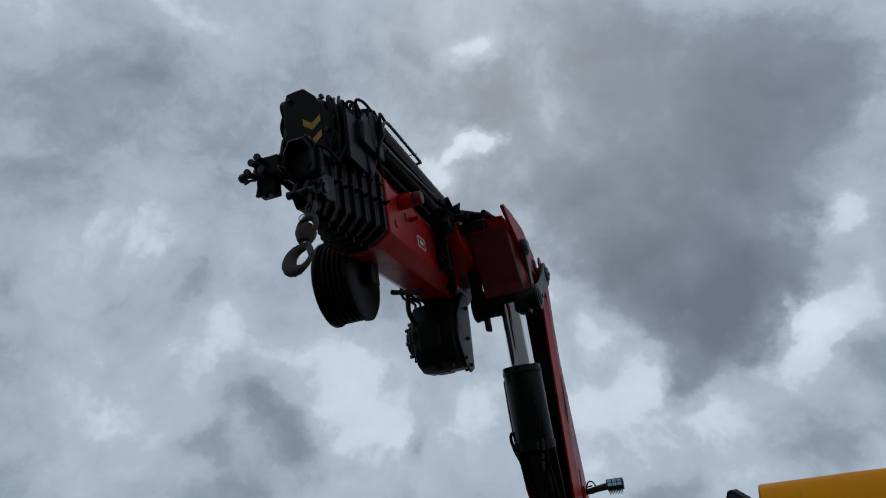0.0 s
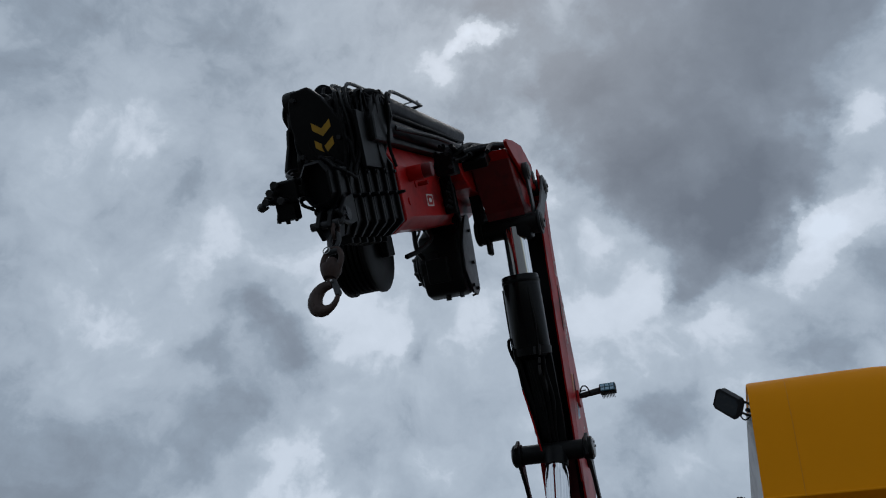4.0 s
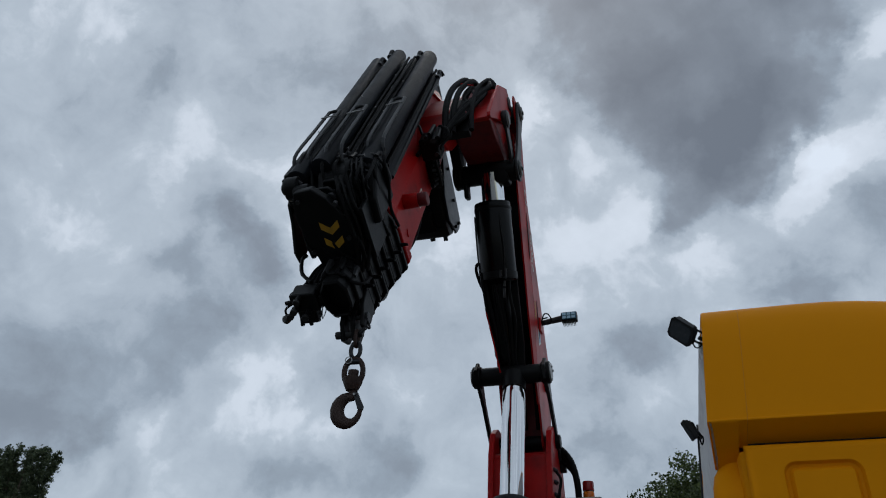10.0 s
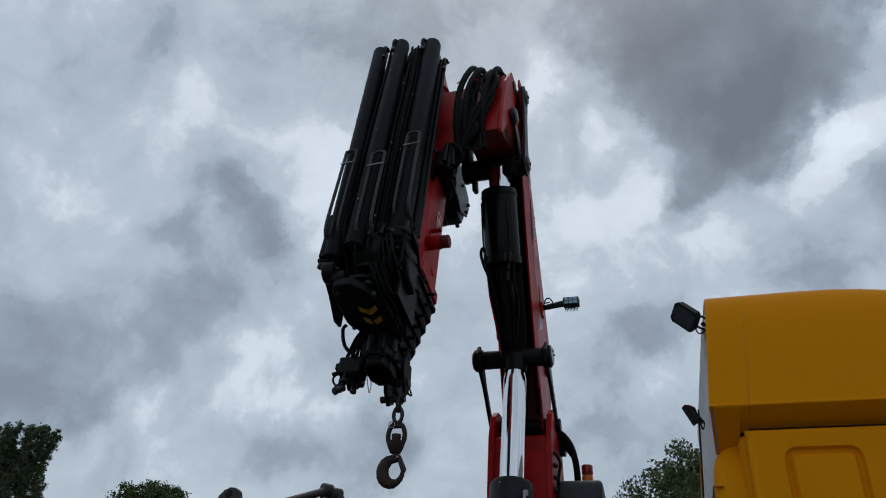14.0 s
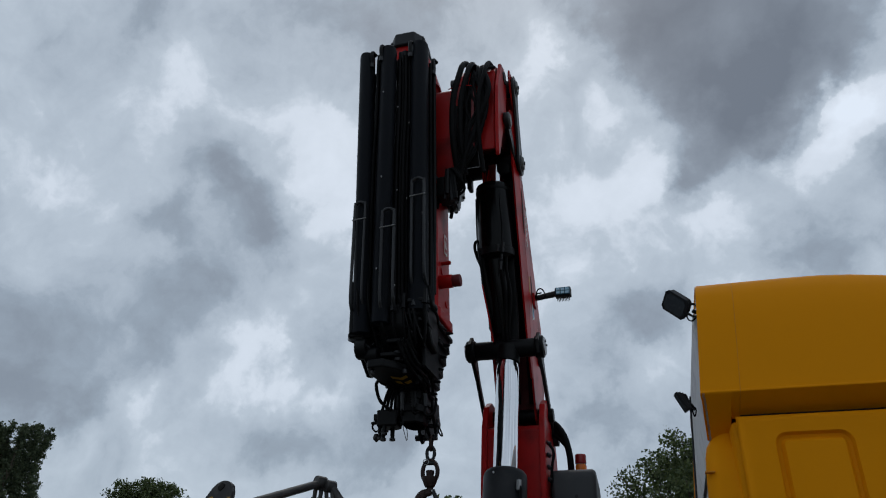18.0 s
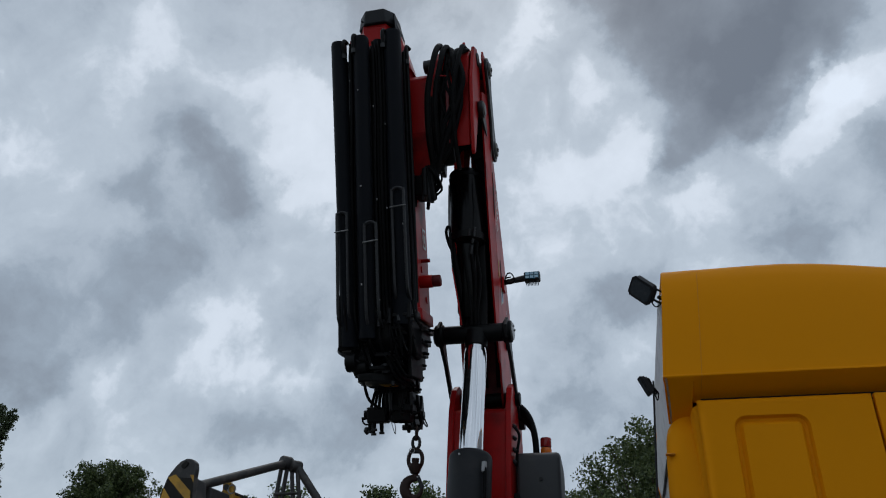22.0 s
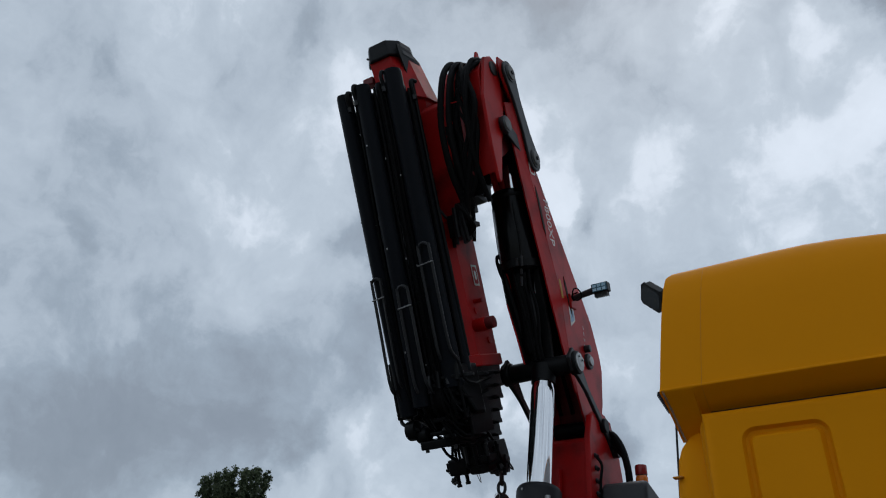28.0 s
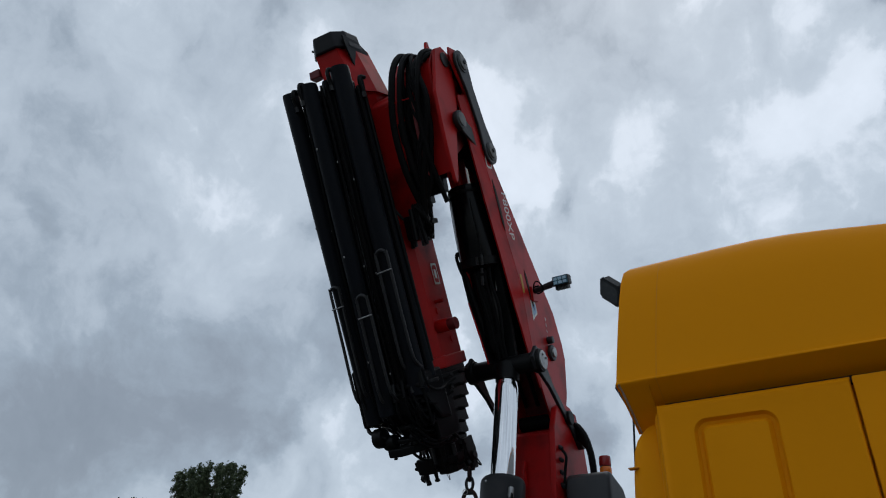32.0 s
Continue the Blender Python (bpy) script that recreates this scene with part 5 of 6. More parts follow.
    em2 = on_outer("emblem_field", prism(rounded(0.066, 0.14, 0.02), "x", 0.203, 0.2035), RED)
    em2.data.transform(Matrix.Translation((SKEW * 1.56, 0.09, -1.56)))
    em3 = on_outer("emblem_ring", prism(rounded(0.03, 0.075, 0.013), "x", 0.2035, 0.204), STICKER)
    em3.data.transform(Matrix.Translation((SKEW * 1.56, 0.09, -1.56)))
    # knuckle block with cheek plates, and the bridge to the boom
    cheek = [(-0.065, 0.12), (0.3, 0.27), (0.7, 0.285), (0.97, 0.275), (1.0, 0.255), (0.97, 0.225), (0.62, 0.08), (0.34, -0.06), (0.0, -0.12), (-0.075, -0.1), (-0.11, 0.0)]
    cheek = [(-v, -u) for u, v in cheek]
    # the left cheek's darker red paints in the shade beside the hoses
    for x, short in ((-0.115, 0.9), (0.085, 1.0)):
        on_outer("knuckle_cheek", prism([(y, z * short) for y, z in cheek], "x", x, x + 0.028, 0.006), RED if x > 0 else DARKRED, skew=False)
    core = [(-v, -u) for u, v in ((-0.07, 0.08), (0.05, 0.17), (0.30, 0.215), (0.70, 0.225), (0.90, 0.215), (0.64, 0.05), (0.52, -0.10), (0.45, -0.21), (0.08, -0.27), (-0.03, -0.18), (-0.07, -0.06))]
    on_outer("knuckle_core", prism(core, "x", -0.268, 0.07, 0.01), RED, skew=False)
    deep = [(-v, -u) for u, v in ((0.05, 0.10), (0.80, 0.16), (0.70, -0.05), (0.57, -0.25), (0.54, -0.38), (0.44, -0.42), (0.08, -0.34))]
    # deep core coloured dark for the shade under the hoses
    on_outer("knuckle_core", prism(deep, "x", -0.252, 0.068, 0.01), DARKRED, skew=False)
    bridge = [(-v, -u) for u, v in ((0.17, 0.15), (0.22, 0.20), (0.75, 0.25), (1.15, 0.18), (1.02, 0.04), (0.88, -0.02), (0.70, -0.05), (0.50, -0.09), (0.25, -0.14), (0.06, -0.08))]
    on_outer("bridge", prism(bridge, "x", -0.52, -0.262, 0.01), RED, "red bridge between knuckle and boom", skew=False)
    on_outer("knuckle_horn", prism([(-0.08, 0.06), (-0.02, 0.185), (0.01, 0.19), (0.05, 0.05), (0.0, -0.05)], "x", -0.01, 0.012, 0.006), RED, skew=False)
    on_outer("knuckle_pin", rod((-0.36, 0, 0), (0.125, 0, 0), 0.06, seg=24, bev=0.006), PLATE, skew=False)
    on_outer("bridge_pipe", tube([(-0.46, -0.31, 0.0), (-0.46, -0.31, -0.5), (-0.455, -0.30, -0.95), (-0.42, -0.27, -1.08), (-0.38, -0.22, -1.16), (-0.30, -0.2, -1.2)], 0.011, 8), PLATE, skew=False)
    # hose loom over the knuckle: a tight upper bunch, a darker fan below it, three loose arcs
    for k in range(5):
        x = -0.165 + 0.042 * k
        j, q = rnd.uniform(-0.03, 0.03), rnd.uniform(-0.02, 0.04)
        rise = -0.03 + 0.05 * rnd.random()
        on_outer("loom_hose", tube([(-0.27 + 0.014 * k, -0.20 + j, -1.14), (x * 0.6 - 0.12 + j, -0.26 + q, -0.92), (x + 1.6 * j, -0.28 + q, -0.62), (x - 1.2 * j, -0.28 + q, -0.34), (x + 0.5 * j, -0.24 - 0.5 * rise + q, -0.08), (x + 0.01 - j, -0.10 - 0.3 * rise, 0.065 + rise), (x + 0.01, 0.04, 0.07 + rise), (x + 0.02 + j, 0.13, 0.0)], 0.016 + 0.007 * rnd.random(), 8), RUBBER, skew=False)
    for k in range(5):
        x = -0.13 + 0.032 * k
        j, top = rnd.uniform(-0.05, 0.05), rnd.uniform(-0.34, -0.12)
        on_outer("loom_hose", tube([(-0.33 + 0.018 * k, -0.22, -1.12), (x * 0.7 - 0.08 + j, -0.25, -0.95), (x + j, -0.265 + 0.4 * j, -0.70), (x - j, -0.275, -0.50), (x + 0.3 * j, -0.255, top), (x - 0.02, -0.19, top + 0.05)], 0.013 + 0.004 * rnd.random(), 8), RUBBER, skew=False)
    for x, out, r in ((-0.225, 0.02, 0.026), (-0.165, 0.0, 0.023), (-0.02, -0.015, 0.019)):
        on_outer("arc_hose", tube([(x - 0.01, -0.20, -1.10), (x - 0.03, -0.29 - out, -0.80), (x - 0.025, -0.325 - out, -0.45), (x + 0.02, -0.30 - out, -0.15), (x + 0.035, -0.22 - out, 0.015), (x + 0.04, -0.11, 0.095 + out), (x + 0.045, 0.02, 0.10), (x + 0.05, 0.10, 0.0)], r, 9), RUBBER, skew=False)
    # black plate added as the shade between the hoses and the ram's head
    on_outer("hose_shade_plate", prism([(-v, -u) for u, v in ((0.42, 0.238), (0.92, 0.226), (1.02, 0.17), (0.98, 0.10), (0.70, 0.20))], "x", -0.28, -0.07, 0.006), BLACK, "black plate added as shade behind the hoses", skew=False)
    on_outer("loom_band", tube([(-0.30, -0.315, -0.30), (-0.20, -0.335, -0.295), (-0.10, -0.30, -0.29)], 0.005, 6), RED, skew=False)
    # valve cluster under the bridge
    on_outer("cluster_block", box((-0.40, -0.25, -1.30), (-0.26, -0.08, -1.12), 0.012), BLACK, skew=False)
    for k in range(11):
        a, b = rnd.uniform(-0.40, -0.25), rnd.uniform(-0.27, -0.1)
        on_outer("cluster_fitting", rod((a, b, -1.15 + 0.1 * rnd.random()), (a + rnd.uniform(-0.02, 0.06), b - 0.02, -1.30 - 0.07 * rnd.random()), 0.012 + 0.008 * rnd.random(), seg=8), BLACK if k % 3 else PLATE, skew=False)
    for k in range(4):
        on_outer("cluster_hose", tube([(-0.30 + 0.02 * k, -0.24, -1.05), (-0.25 + 0.02 * k, -0.27, -1.10 - 0.03 * k), (-0.22 + 0.015 * k, -0.24, -1.18 - 0.03 * k), (-0.26, -0.2, -1.25 - 0.02 * k)], 0.010, 7), RUBBER, skew=False)
    on_outer("cluster_hose", tube([(-0.26, -0.2, -1.18), (-0.2, -0.22, -1.1), (-0.18, -0.2, -1.16), (-0.23, -0.18, -1.24), (-0.24, -0.17, -1.32)], 0.009, 7), RUBBER, skew=False)
    for k in range(7):
        v = -0.19 + 0.035 * k
        on_outer("flank_hose", tube([P(0.24 + 0.012 * (k % 3), 1.28 - 0.02 * k, v + 0.06), P(0.255 + 0.01 * (k % 2), 1.12, v + 0.02), P(0.25, 0.95, v - 0.03), P(0.22 - 0.01 * k, 0.80, -0.26 - 0.02 * (k % 3))], 0.015, 7), RUBBER)
    on_outer("hose_clamp", box(P(0.20, 1.16, 0.08), P(0.29, 1.12, -0.20), 0.008), BLACK)
    # winch below the boom root
    case = [(0.22, -0.34), (0.30, -0.30), (0.80, -0.36), (0.86, -0.42), (0.87, -0.66), (0.82, -0.80), (0.70, -0.84), (0.34, -0.76)]
    on_outer("winch_case", prism(case, "x", -0.19, 0.16, 0.03), BLACK, "black winch case below the boom", True)
    drum = on_outer("winch_motor", spin([(0.04, -0.095), (0.10, -0.093), (0.115, -0.08), (0.12, -0.05), (0.175, -0.045), (0.185, -0.035), (0.185, -0.02), (0.215, -0.01), (0.228, 0.01), (0.228, 0.16), (0.06, 0.165)], 18, "x"), BLACK, "black motor of the winch")
    drum.data.transform(Matrix.Translation((-0.17, 0.585, -0.60)))
    for k in range(8):
        a = radians(45 * k + 12)
        on_outer("motor_bolt", rod((-0.27, 0.585 + 0.15 * math.cos(a), -0.60 + 0.15 * math.sin(a)), (-0.235, 0.585 + 0.15 * math.cos(a), -0.60 + 0.15 * math.sin(a)), 0.016, seg=6), PLATE)
    on_outer("winch_block", box(P(-0.30, 0.50, -0.40), P(-0.14, 0.36, -0.56), 0.015), BLACK)
    on_outer("winch_block", box(P(-0.12, 0.90, -0.52), P(0.06, 0.82, -0.72), 0.012), BLACK)
    on_outer("winch_block", box(P(-0.10, 0.62, -0.80), P(0.04, 0.48, -0.875), 0.012), BLACK)
    on_outer("drain_plug", rod(P(-0.03, 0.70, -0.83), P(-0.03, 0.71, -0.885), 0.024, seg=6), PLATE)
    on_outer("drain_plug", rod(P(0.10, 0.74, -0.80), P(0.10, 0.77, -0.87), 0.020, seg=6), PLATE)
    rnd_winch = random.Random(23)
    for k in range(7):
        a, c = -0.29 + 0.06 * k, rnd_winch.uniform(-0.03, 0.03)
        on_outer("winch_hose", tube([P(a, 0.46 + c, -0.42 - 0.03 * (k % 3)), P(a - 0.03 + c, 0.40, -0.34), P(a * 0.7, 0.52 + 2 * c, -0.29 + c), P(a * 0.6 - 0.05, 0.78 + c, -0.25), P(-0.16 + 0.03 * k, 1.02 + c, -0.20)], 0.012, 7), RUBBER)
    for k in range(4):
        on_outer("winch_fitting", rod(P(-0.30 + 0.05 * k, 0.48, -0.56), P(-0.31 + 0.05 * k, 0.50 + 0.02 * (k % 2), -0.62), 0.015, 0.012, 8), PLATE)
    on_outer("winch_plate", prism([(0.16, -0.36), (0.24, -0.28), (0.5, -0.32), (0.86, -0.40), (0.90, -0.52), (0.86, -0.66), (0.66, -0.80), (0.45, -0.74), (0.3, -0.56)], "x", 0.165, 0.185, 0.006), PLATE)
    for u, v in ((0.42, -0.35), (0.5, -0.62), (0.66, -0.80), (0.52, -0.84)):
        on_outer("plate_screw", rod(P(0.18, u, v), P(0.205, u, v), 0.016, seg=6), PLATE)
    on_outer("winch_tag", tube([P(0.17, 0.56, -0.84), P(0.175, 0.58, -0.88), P(0.15, 0.60, -0.89)], 0.009, 6), PLATE)
    on_outer("winch_stay", tube([P(-0.15, 0.9, -0.22), P(-0.15, 0.95, -0.40), P(-0.14, 0.85, -0.5)], 0.02, 8), BLACK)
    on_outer("winch_stay", box(P(-0.12, 0.55, -0.18), P(0.14, 0.35, -0.36), 0.01), BLACK)
    # hose reel below the boom
    reel = on_outer("hose_reel", spin([(0.06, -0.14), (0.265, -0.135), (0.288, -0.12), (0.288, -0.10), (0.255, -0.095), (0.255, 0.095), (0.288, 0.10), (0.288, 0.12), (0.265, 0.135), (0.06, 0.14)], 40, "x"), BLACK, "black hose reel slung under the boom", True)
    reel.data.transform(Matrix.Translation((-0.19, 0.36, -1.93)))
    for k in range(6):
        h = on_outer("reel_hose", spin([(0.256, -0.018), (0.276, -0.008), (0.276, 0.008), (0.256, 0.018)], 36, "x"), RUBBER, smooth=True)
        h.data.transform(Matrix.Translation((-0.19 - 0.09 + 0.036 * k, 0.36, -1.93)))
    on_outer("reel_arm", box(P(-0.10, 2.0, -0.15), P(-0.04, 1.86, -0.42), 0.008), BLACK)
    on_outer("reel_hose_lead", tube([P(0.0, 1.75, -0.45), P(0.06, 1.55, -0.42), P(0.08, 1.3, -0.36), P(0.02, 1.1, -0.30)], 0.018, 8), RUBBER)

    # control box and beacon beside the column
    fixed("control_box", prism([(5.62, 2.2), (5.98, 2.2), (5.98, 2.78), (5.93, 2.84), (5.70, 2.905), (5.66, 2.905), (5.62, 2.86)], "x", -0.785, -0.455, 0.04, seg=4), CASE, "dark grey plastic control box", True)
    fixed("box_screw", rod((-0.60, 5.625, 2.70), (-0.60, 5.612, 2.70), 0.014, seg=10), PLASTIC, parent=crane)
    fixed("box_bracket", box((-0.80, 5.60, 2.45), (-0.76, 5.64, 2.60), 0.006), BLACK)
    fixed("yellow_tab", box((-0.70, 5.595, 2.43), (-0.66, 5.605, 2.47), 0.002), MARK)
    beacon = fixed("beacon", spin([(0.045, 2.80), (0.050, 2.81), (0.050, 2.925), (0.043, 2.94)], 24, "z", (-0.59, 5.97, 0)), PLASTIC, "two-tier beacon, red over amber", True)
    for n, mat, z0, z1 in (("amber_dome", BEACON_AMBER, 2.94, 3.01), ("red_dome", BEACON_RED, 3.015, 3.09)):
        bm = spin([(0.042, z0), (0.044, z0 + 0.006), (0.044, z1 - 0.012), (0.040, z1 - 0.003), (0.01, z1)], 24, "z", (-0.59, 5.97, 0))
        bmesh.ops.translate(bm, verts=bm.verts, vec=-BASE)
        part(n, bm, mat, beacon, smooth=True)
    for k in range(3):
        d = 0.045 * k
        fixed("column_hose", tube([(-0.83, 5.98, 3.36 - d), (-0.77, 5.93, 3.33 - d), (-0.70 + 0.01 * k, 5.90, 3.22 - d), (-0.665 + 0.004 * k, 5.90, 3.06 - d), (-0.66, 5.91, 2.85), (-0.66, 5.91, 2.75)], 0.026 - 0.003 * k, 9), RUBBER)
    for k in range(4):
        fixed("valve_fitting", rod((-0.80, 5.60, 3.10 - 0.09 * k), (-0.775, 5.59, 3.08 - 0.09 * k), 0.016, seg=8), PLATE)
    fixed("valve_hose", tube([(-0.78, 5.59, 3.08), (-0.75, 5.60, 3.02), (-0.765, 5.60, 2.92), (-0.78, 5.61, 2.80)], 0.011, 7), RUBBER)

    return {"crane": crane, "inner": inner, "outer": outer, "lift_barrel": barrel, "lift_rod": rod_ob, "lift_head": head, "arms": arms,
            "ram": ram, "ram_rod": ram_rod, "links": links}


crane = build_crane()


def build_hook():
    """A swivel hook on a shackle and a link; it hangs plumb from its top ring."""
    hook = thing("lifting_hook", (-1.6, 4.0, 3.0), "rusty forged swivel hook with latch, hanging on a shackle", "hook")
    part("shackle", tube([(-0.045, 0, 0.03), (-0.05, 0, -0.03), (-0.04, 0, -0.085), (0, 0, -0.11), (0.04, 0, -0.085), (0.05, 0, -0.03), (0.045, 0, 0.03)], 0.013, 10), PLATE, hook, smooth=True)
    part("shackle_pin", rod((-0.07, 0, 0.012), (0.07, 0, 0.012), 0.018, seg=14), PLATE, hook)
    part("chain_link", ring_torus(0.038, 0.014, 20, 8, squash=(0.8, 1.6)), RUST, hook, at=pose(0, 0, -0.145, 0, 0, 90), smooth=True)
    link = part("oval_link", ring_torus(0.07, 0.019, 28, 10, squash=(0.95, 1.40)), RUST, hook, "rusty forged oval link", at=pose(0, 0, -0.285), smooth=True)
    part("split_ring", ring_torus(0.024, 0.0035, 20, 6), STEEL, hook, at=pose(-0.035, -0.025, -0.205, 0, 20, 0), smooth=True)
    part("link_bolt", rod((-0.045, 0, -0.208), (0.04, 0, -0.208), 0.02, seg=14, bev=0.004), PLATE, hook)
    part("swivel", spin([(0.02, -0.42), (0.040, -0.415), (0.055, -0.385), (0.066, -0.355), (0.068, -0.33), (0.03, -0.325), (0.036, -0.30), (0.036, -0.275), (0.01, -0.27)], 20), RUST, hook, smooth=True)
    # the hook's bow: a tapering bend
    pts, rad = [], []
    for k in range(15):
        a = radians(78 + 282 * k / 14)
        pts.append(Vector((-0.010 + 0.080 * math.cos(a), 0, -0.550 + 0.090 * math.sin(a))))
        rad.append(0.026 + 0.019 * math.sin(math.pi * min(1, k / 11)) - 0.012 * max(0, (k - 10) / 4))
    pts = [Vector((0.0, 0, -0.40)), Vector((0.006, 0, -0.44))] + pts
    rad = [0.026, 0.024] + rad
    bm = bmesh.new()
    rings = []
    for k, p in enumerate(pts):
        way = (pts[min(k + 1, len(pts) - 1)] - pts[max(k - 1, 0)]).normalized()
        side = Vector((0, 1, 0))
        up = way.cross(side)
        rings.append([bm.verts.new(p + rad[k] * (0.8 * math.cos(q) * side + 1.1 * math.sin(q) * up)) for q in (2 * math.pi * s / 12 for s in range(12))])
    for a, b in zip(rings, rings[1:]):
        for s in range(12):
            bm.faces.new((a[s], a[(s + 1) % 12], b[(s + 1) % 12], b[s]))
    bm.faces.new(rings[0])
    bm.faces.new(rings[-1])
    part("hook_bow", bm, RUST, hook, "brown rusted hook bow", smooth=True)
    part("latch", prism([(0.012, -0.435), (0.044, -0.43), (0.092, -0.53), (0.085, -0.556), (0.056, -0.55)], "y", -0.014, 0.014, 0.003), PLATE, hook)
    part("latch_pin", rod((0.028, -0.03, -0.45), (0.028, 0.03, -0.45), 0.008, seg=10), STEEL, hook)
    for o in hook.children:          # hang the link and the bow a little lower, on two chain links
        if not o.name.startswith(("shackle", "chain_link")):
            o.location.z -= 0.11
    part("chain_link", ring_torus(0.040, 0.016, 20, 8, squash=(0.85, 1.5)), PLATE, hook, at=pose(0, 0, -0.235), smooth=True)
    for o in hook.children:
        o.data.transform(Matrix.Scale(0.80, 4))
        o.location *= 0.80
    return hook


hook = build_hook()

# ---- striped jib on the load bed behind the crane ----
def build_striped_arm():
    base = Vector((-2.25, 3.95, 1.18))
    f = thing("stowed_jib", base, "scuffed yellow jib with striped lug and grey tube frame", "jib")

    def put(name, bm, mat, label="", smooth=False, parent=f):
        bmesh.ops.translate(bm, verts=bm.verts, vec=-base)
        return part(name, bm, mat, parent, label, smooth=smooth)

    # lug: a tall plate with a slotted eye and slanting stripes
    lug = [(-2.38, 1.18), (-2.39, 2.251), (-2.368, 2.349), (-2.334, 2.399), (-2.308, 2.426), (-2.273, 2.441), (-2.241, 2.437), (-2.216, 2.418), (-2.207, 2.384), (-2.208, 2.335), (-2.199, 2.248), (-2.165, 2.0), (-2.165, 1.18)]
    put("lug", prism(lug, "y", 3.62, 3.66, 0.006), HGREY, "grey steel lug with yellow and black stripes")
    eye = [(-2.275 + 0.707 * (a - b), 2.406 + 0.707 * (a + b)) for a, b in rounded(0.042, 0.026, 0.0125, 6)]
    put("lug_eye", prism(eye, "y", 3.613, 3.6205), SHADOWGAP)
    put("stripe", prism([(-2.364, 2.345), (-2.210, 2.335), (-2.201, 2.248), (-2.19, 2.16), (-2.385, 2.15), (-2.387, 2.25)], "y", 3.6165, 3.6195), SHADOWGAP, "worn black field")
    for field in ([(-2.361, 2.340), (-2.319, 2.356), (-2.214, 2.268), (-2.204, 2.200)], [(-2.374, 2.288), (-2.384, 2.205), (-2.325, 2.150), (-2.262, 2.163)], [(-2.232, 2.352), (-2.211, 2.352), (-2.206, 2.315)]):
        put("stripe", prism(field, "y", 3.6135, 3.6165), HYELLOW, "scuffed yellow stripe")
    put("lug_cover", box((-2.345, 3.604, 1.9), (-2.20, 3.6125, 2.165), 0.004), HGREY)
    put("lug_foot", box((-2.412, 3.575, 1.18), (-2.345, 3.617, 2.185), 0.008), HYELLOW, "yellow lug foot")
    # grey head of the beam behind the lug
    put("head_plate", prism([(-2.30, 1.18), (-2.30, 2.362), (-2.238, 2.350), (-2.19, 2.10), (-2.19, 1.18)], "y", 3.67, 3.80, 0.008), HGREY)
    put("jib_beam", prism([(-2.40, 1.2), (-2.40, 2.378), (-2.252, 2.338), (-2.21, 2.0), (-2.21, 1.2)], "y", 3.88, 4.10, 0.008), HGREY, "scuffed grey jib beam")
    for x in (-2.345, -2.295):
        put("beam_rib", box((x - 0.008, 3.862, 1.6), (x + 0.008, 3.882, 2.33), 0.003), PLATE)
    put("beam_bolt", rod((-2.318, 3.862, 2.26), (-2.318, 3.885, 2.26), 0.02, seg=6), PLATE)
    # yellow upright with its keeper ring, then the long flank
    put("jib_post", prism([(-2.322, 2.405), (-2.314, 2.424), (-2.288, 2.424), (-2.266, 2.405), (-2.234, 2.239), (-2.19, 1.9), (-2.19, 1.2), (-2.30, 1.2), (-2.31, 2.2)], "y", 4.12, 4.165, 0.006), HYELLOW, "yellow jib upright")
    ring = ring_torus(0.024, 0.004, 20, 6)
    bmesh.ops.translate(ring, verts=ring.verts, vec=(-2.252, 4.11, 2.372))
    put("keeper_ring", ring, STEEL, smooth=True)
    put("post_pin", rod((-2.29, 4.105, 2.385), (-2.29, 4.185, 2.385), 0.018, seg=12), PLATE)
    put("jib_flank", box((-2.36, 4.20, 1.3), (-2.31, 5.05, 2.37), 0.008), HYELLOW, "scuffed yellow jib flank")
    put("flank_edge", box((-2.368, 4.20, 2.371), (-2.305, 5.05, 2.384), 0.003), HGREY)
    put("label_plate", box((-2.3095, 4.42, 2.235), (-2.3065, 4.72, 2.335)), MARK, "yellow label with dark lettering")
    for k in range(4):
        put("lettering_bar", box((-2.3065, 4.44 + 0.068 * k, 2.27), (-2.3055, 4.48 + 0.068 * k, 2.305)), SHADOWGAP)
    # tie tube and the four-legged frame
    tip = Vector((-2.185, 4.65, 2.640))
    put("tie_tube", rod((-2.290, 3.83, 2.340), tip, 0.026, seg=16), HGREY, "grey steel tie tube", True)
    for q, r in ((tip, 0.046), (Vector((-2.118, 4.66, 2.618)), 0.040)):
        put("joint", rod(q - Vector((0.022, 0.03, 0)), q + Vector((0.022, 0.03, 0)), r, seg=22, bev=0.008), HGREY, smooth=True)
    for (xa, za), (xb, zb) in (((-2.215, 2.60), (-2.233, 2.319)), ((-2.172, 2.60), (-2.193, 2.318)), ((-2.138, 2.60), (-2.094, 2.317)), ((-2.098, 2.60), (-2.046, 2.317))):
        k = (za - 1.18) / (za - zb)
        put("frame_leg", rod((xa, 4.65, za), (xa + (xb - xa) * k, 4.66, 1.18), 0.014, seg=10), HGREY)
    put("frame_stay", rod((-2.10, 4.66, 2.61), (-1.62, 4.70, 2.0), 0.026, seg=14), HGREY, "grey frame stay", True)
    put("stay_post", box((-1.65, 4.67, 1.18), (-1.58, 4.73, 2.02), 0.01), HGREY)
    put("frame_rung", rod((-2.232, 4.64, 2.440), (-2.07, 4.64, 2.443), 0.010, seg=8), HGREY)
    return f


build_striped_arm()


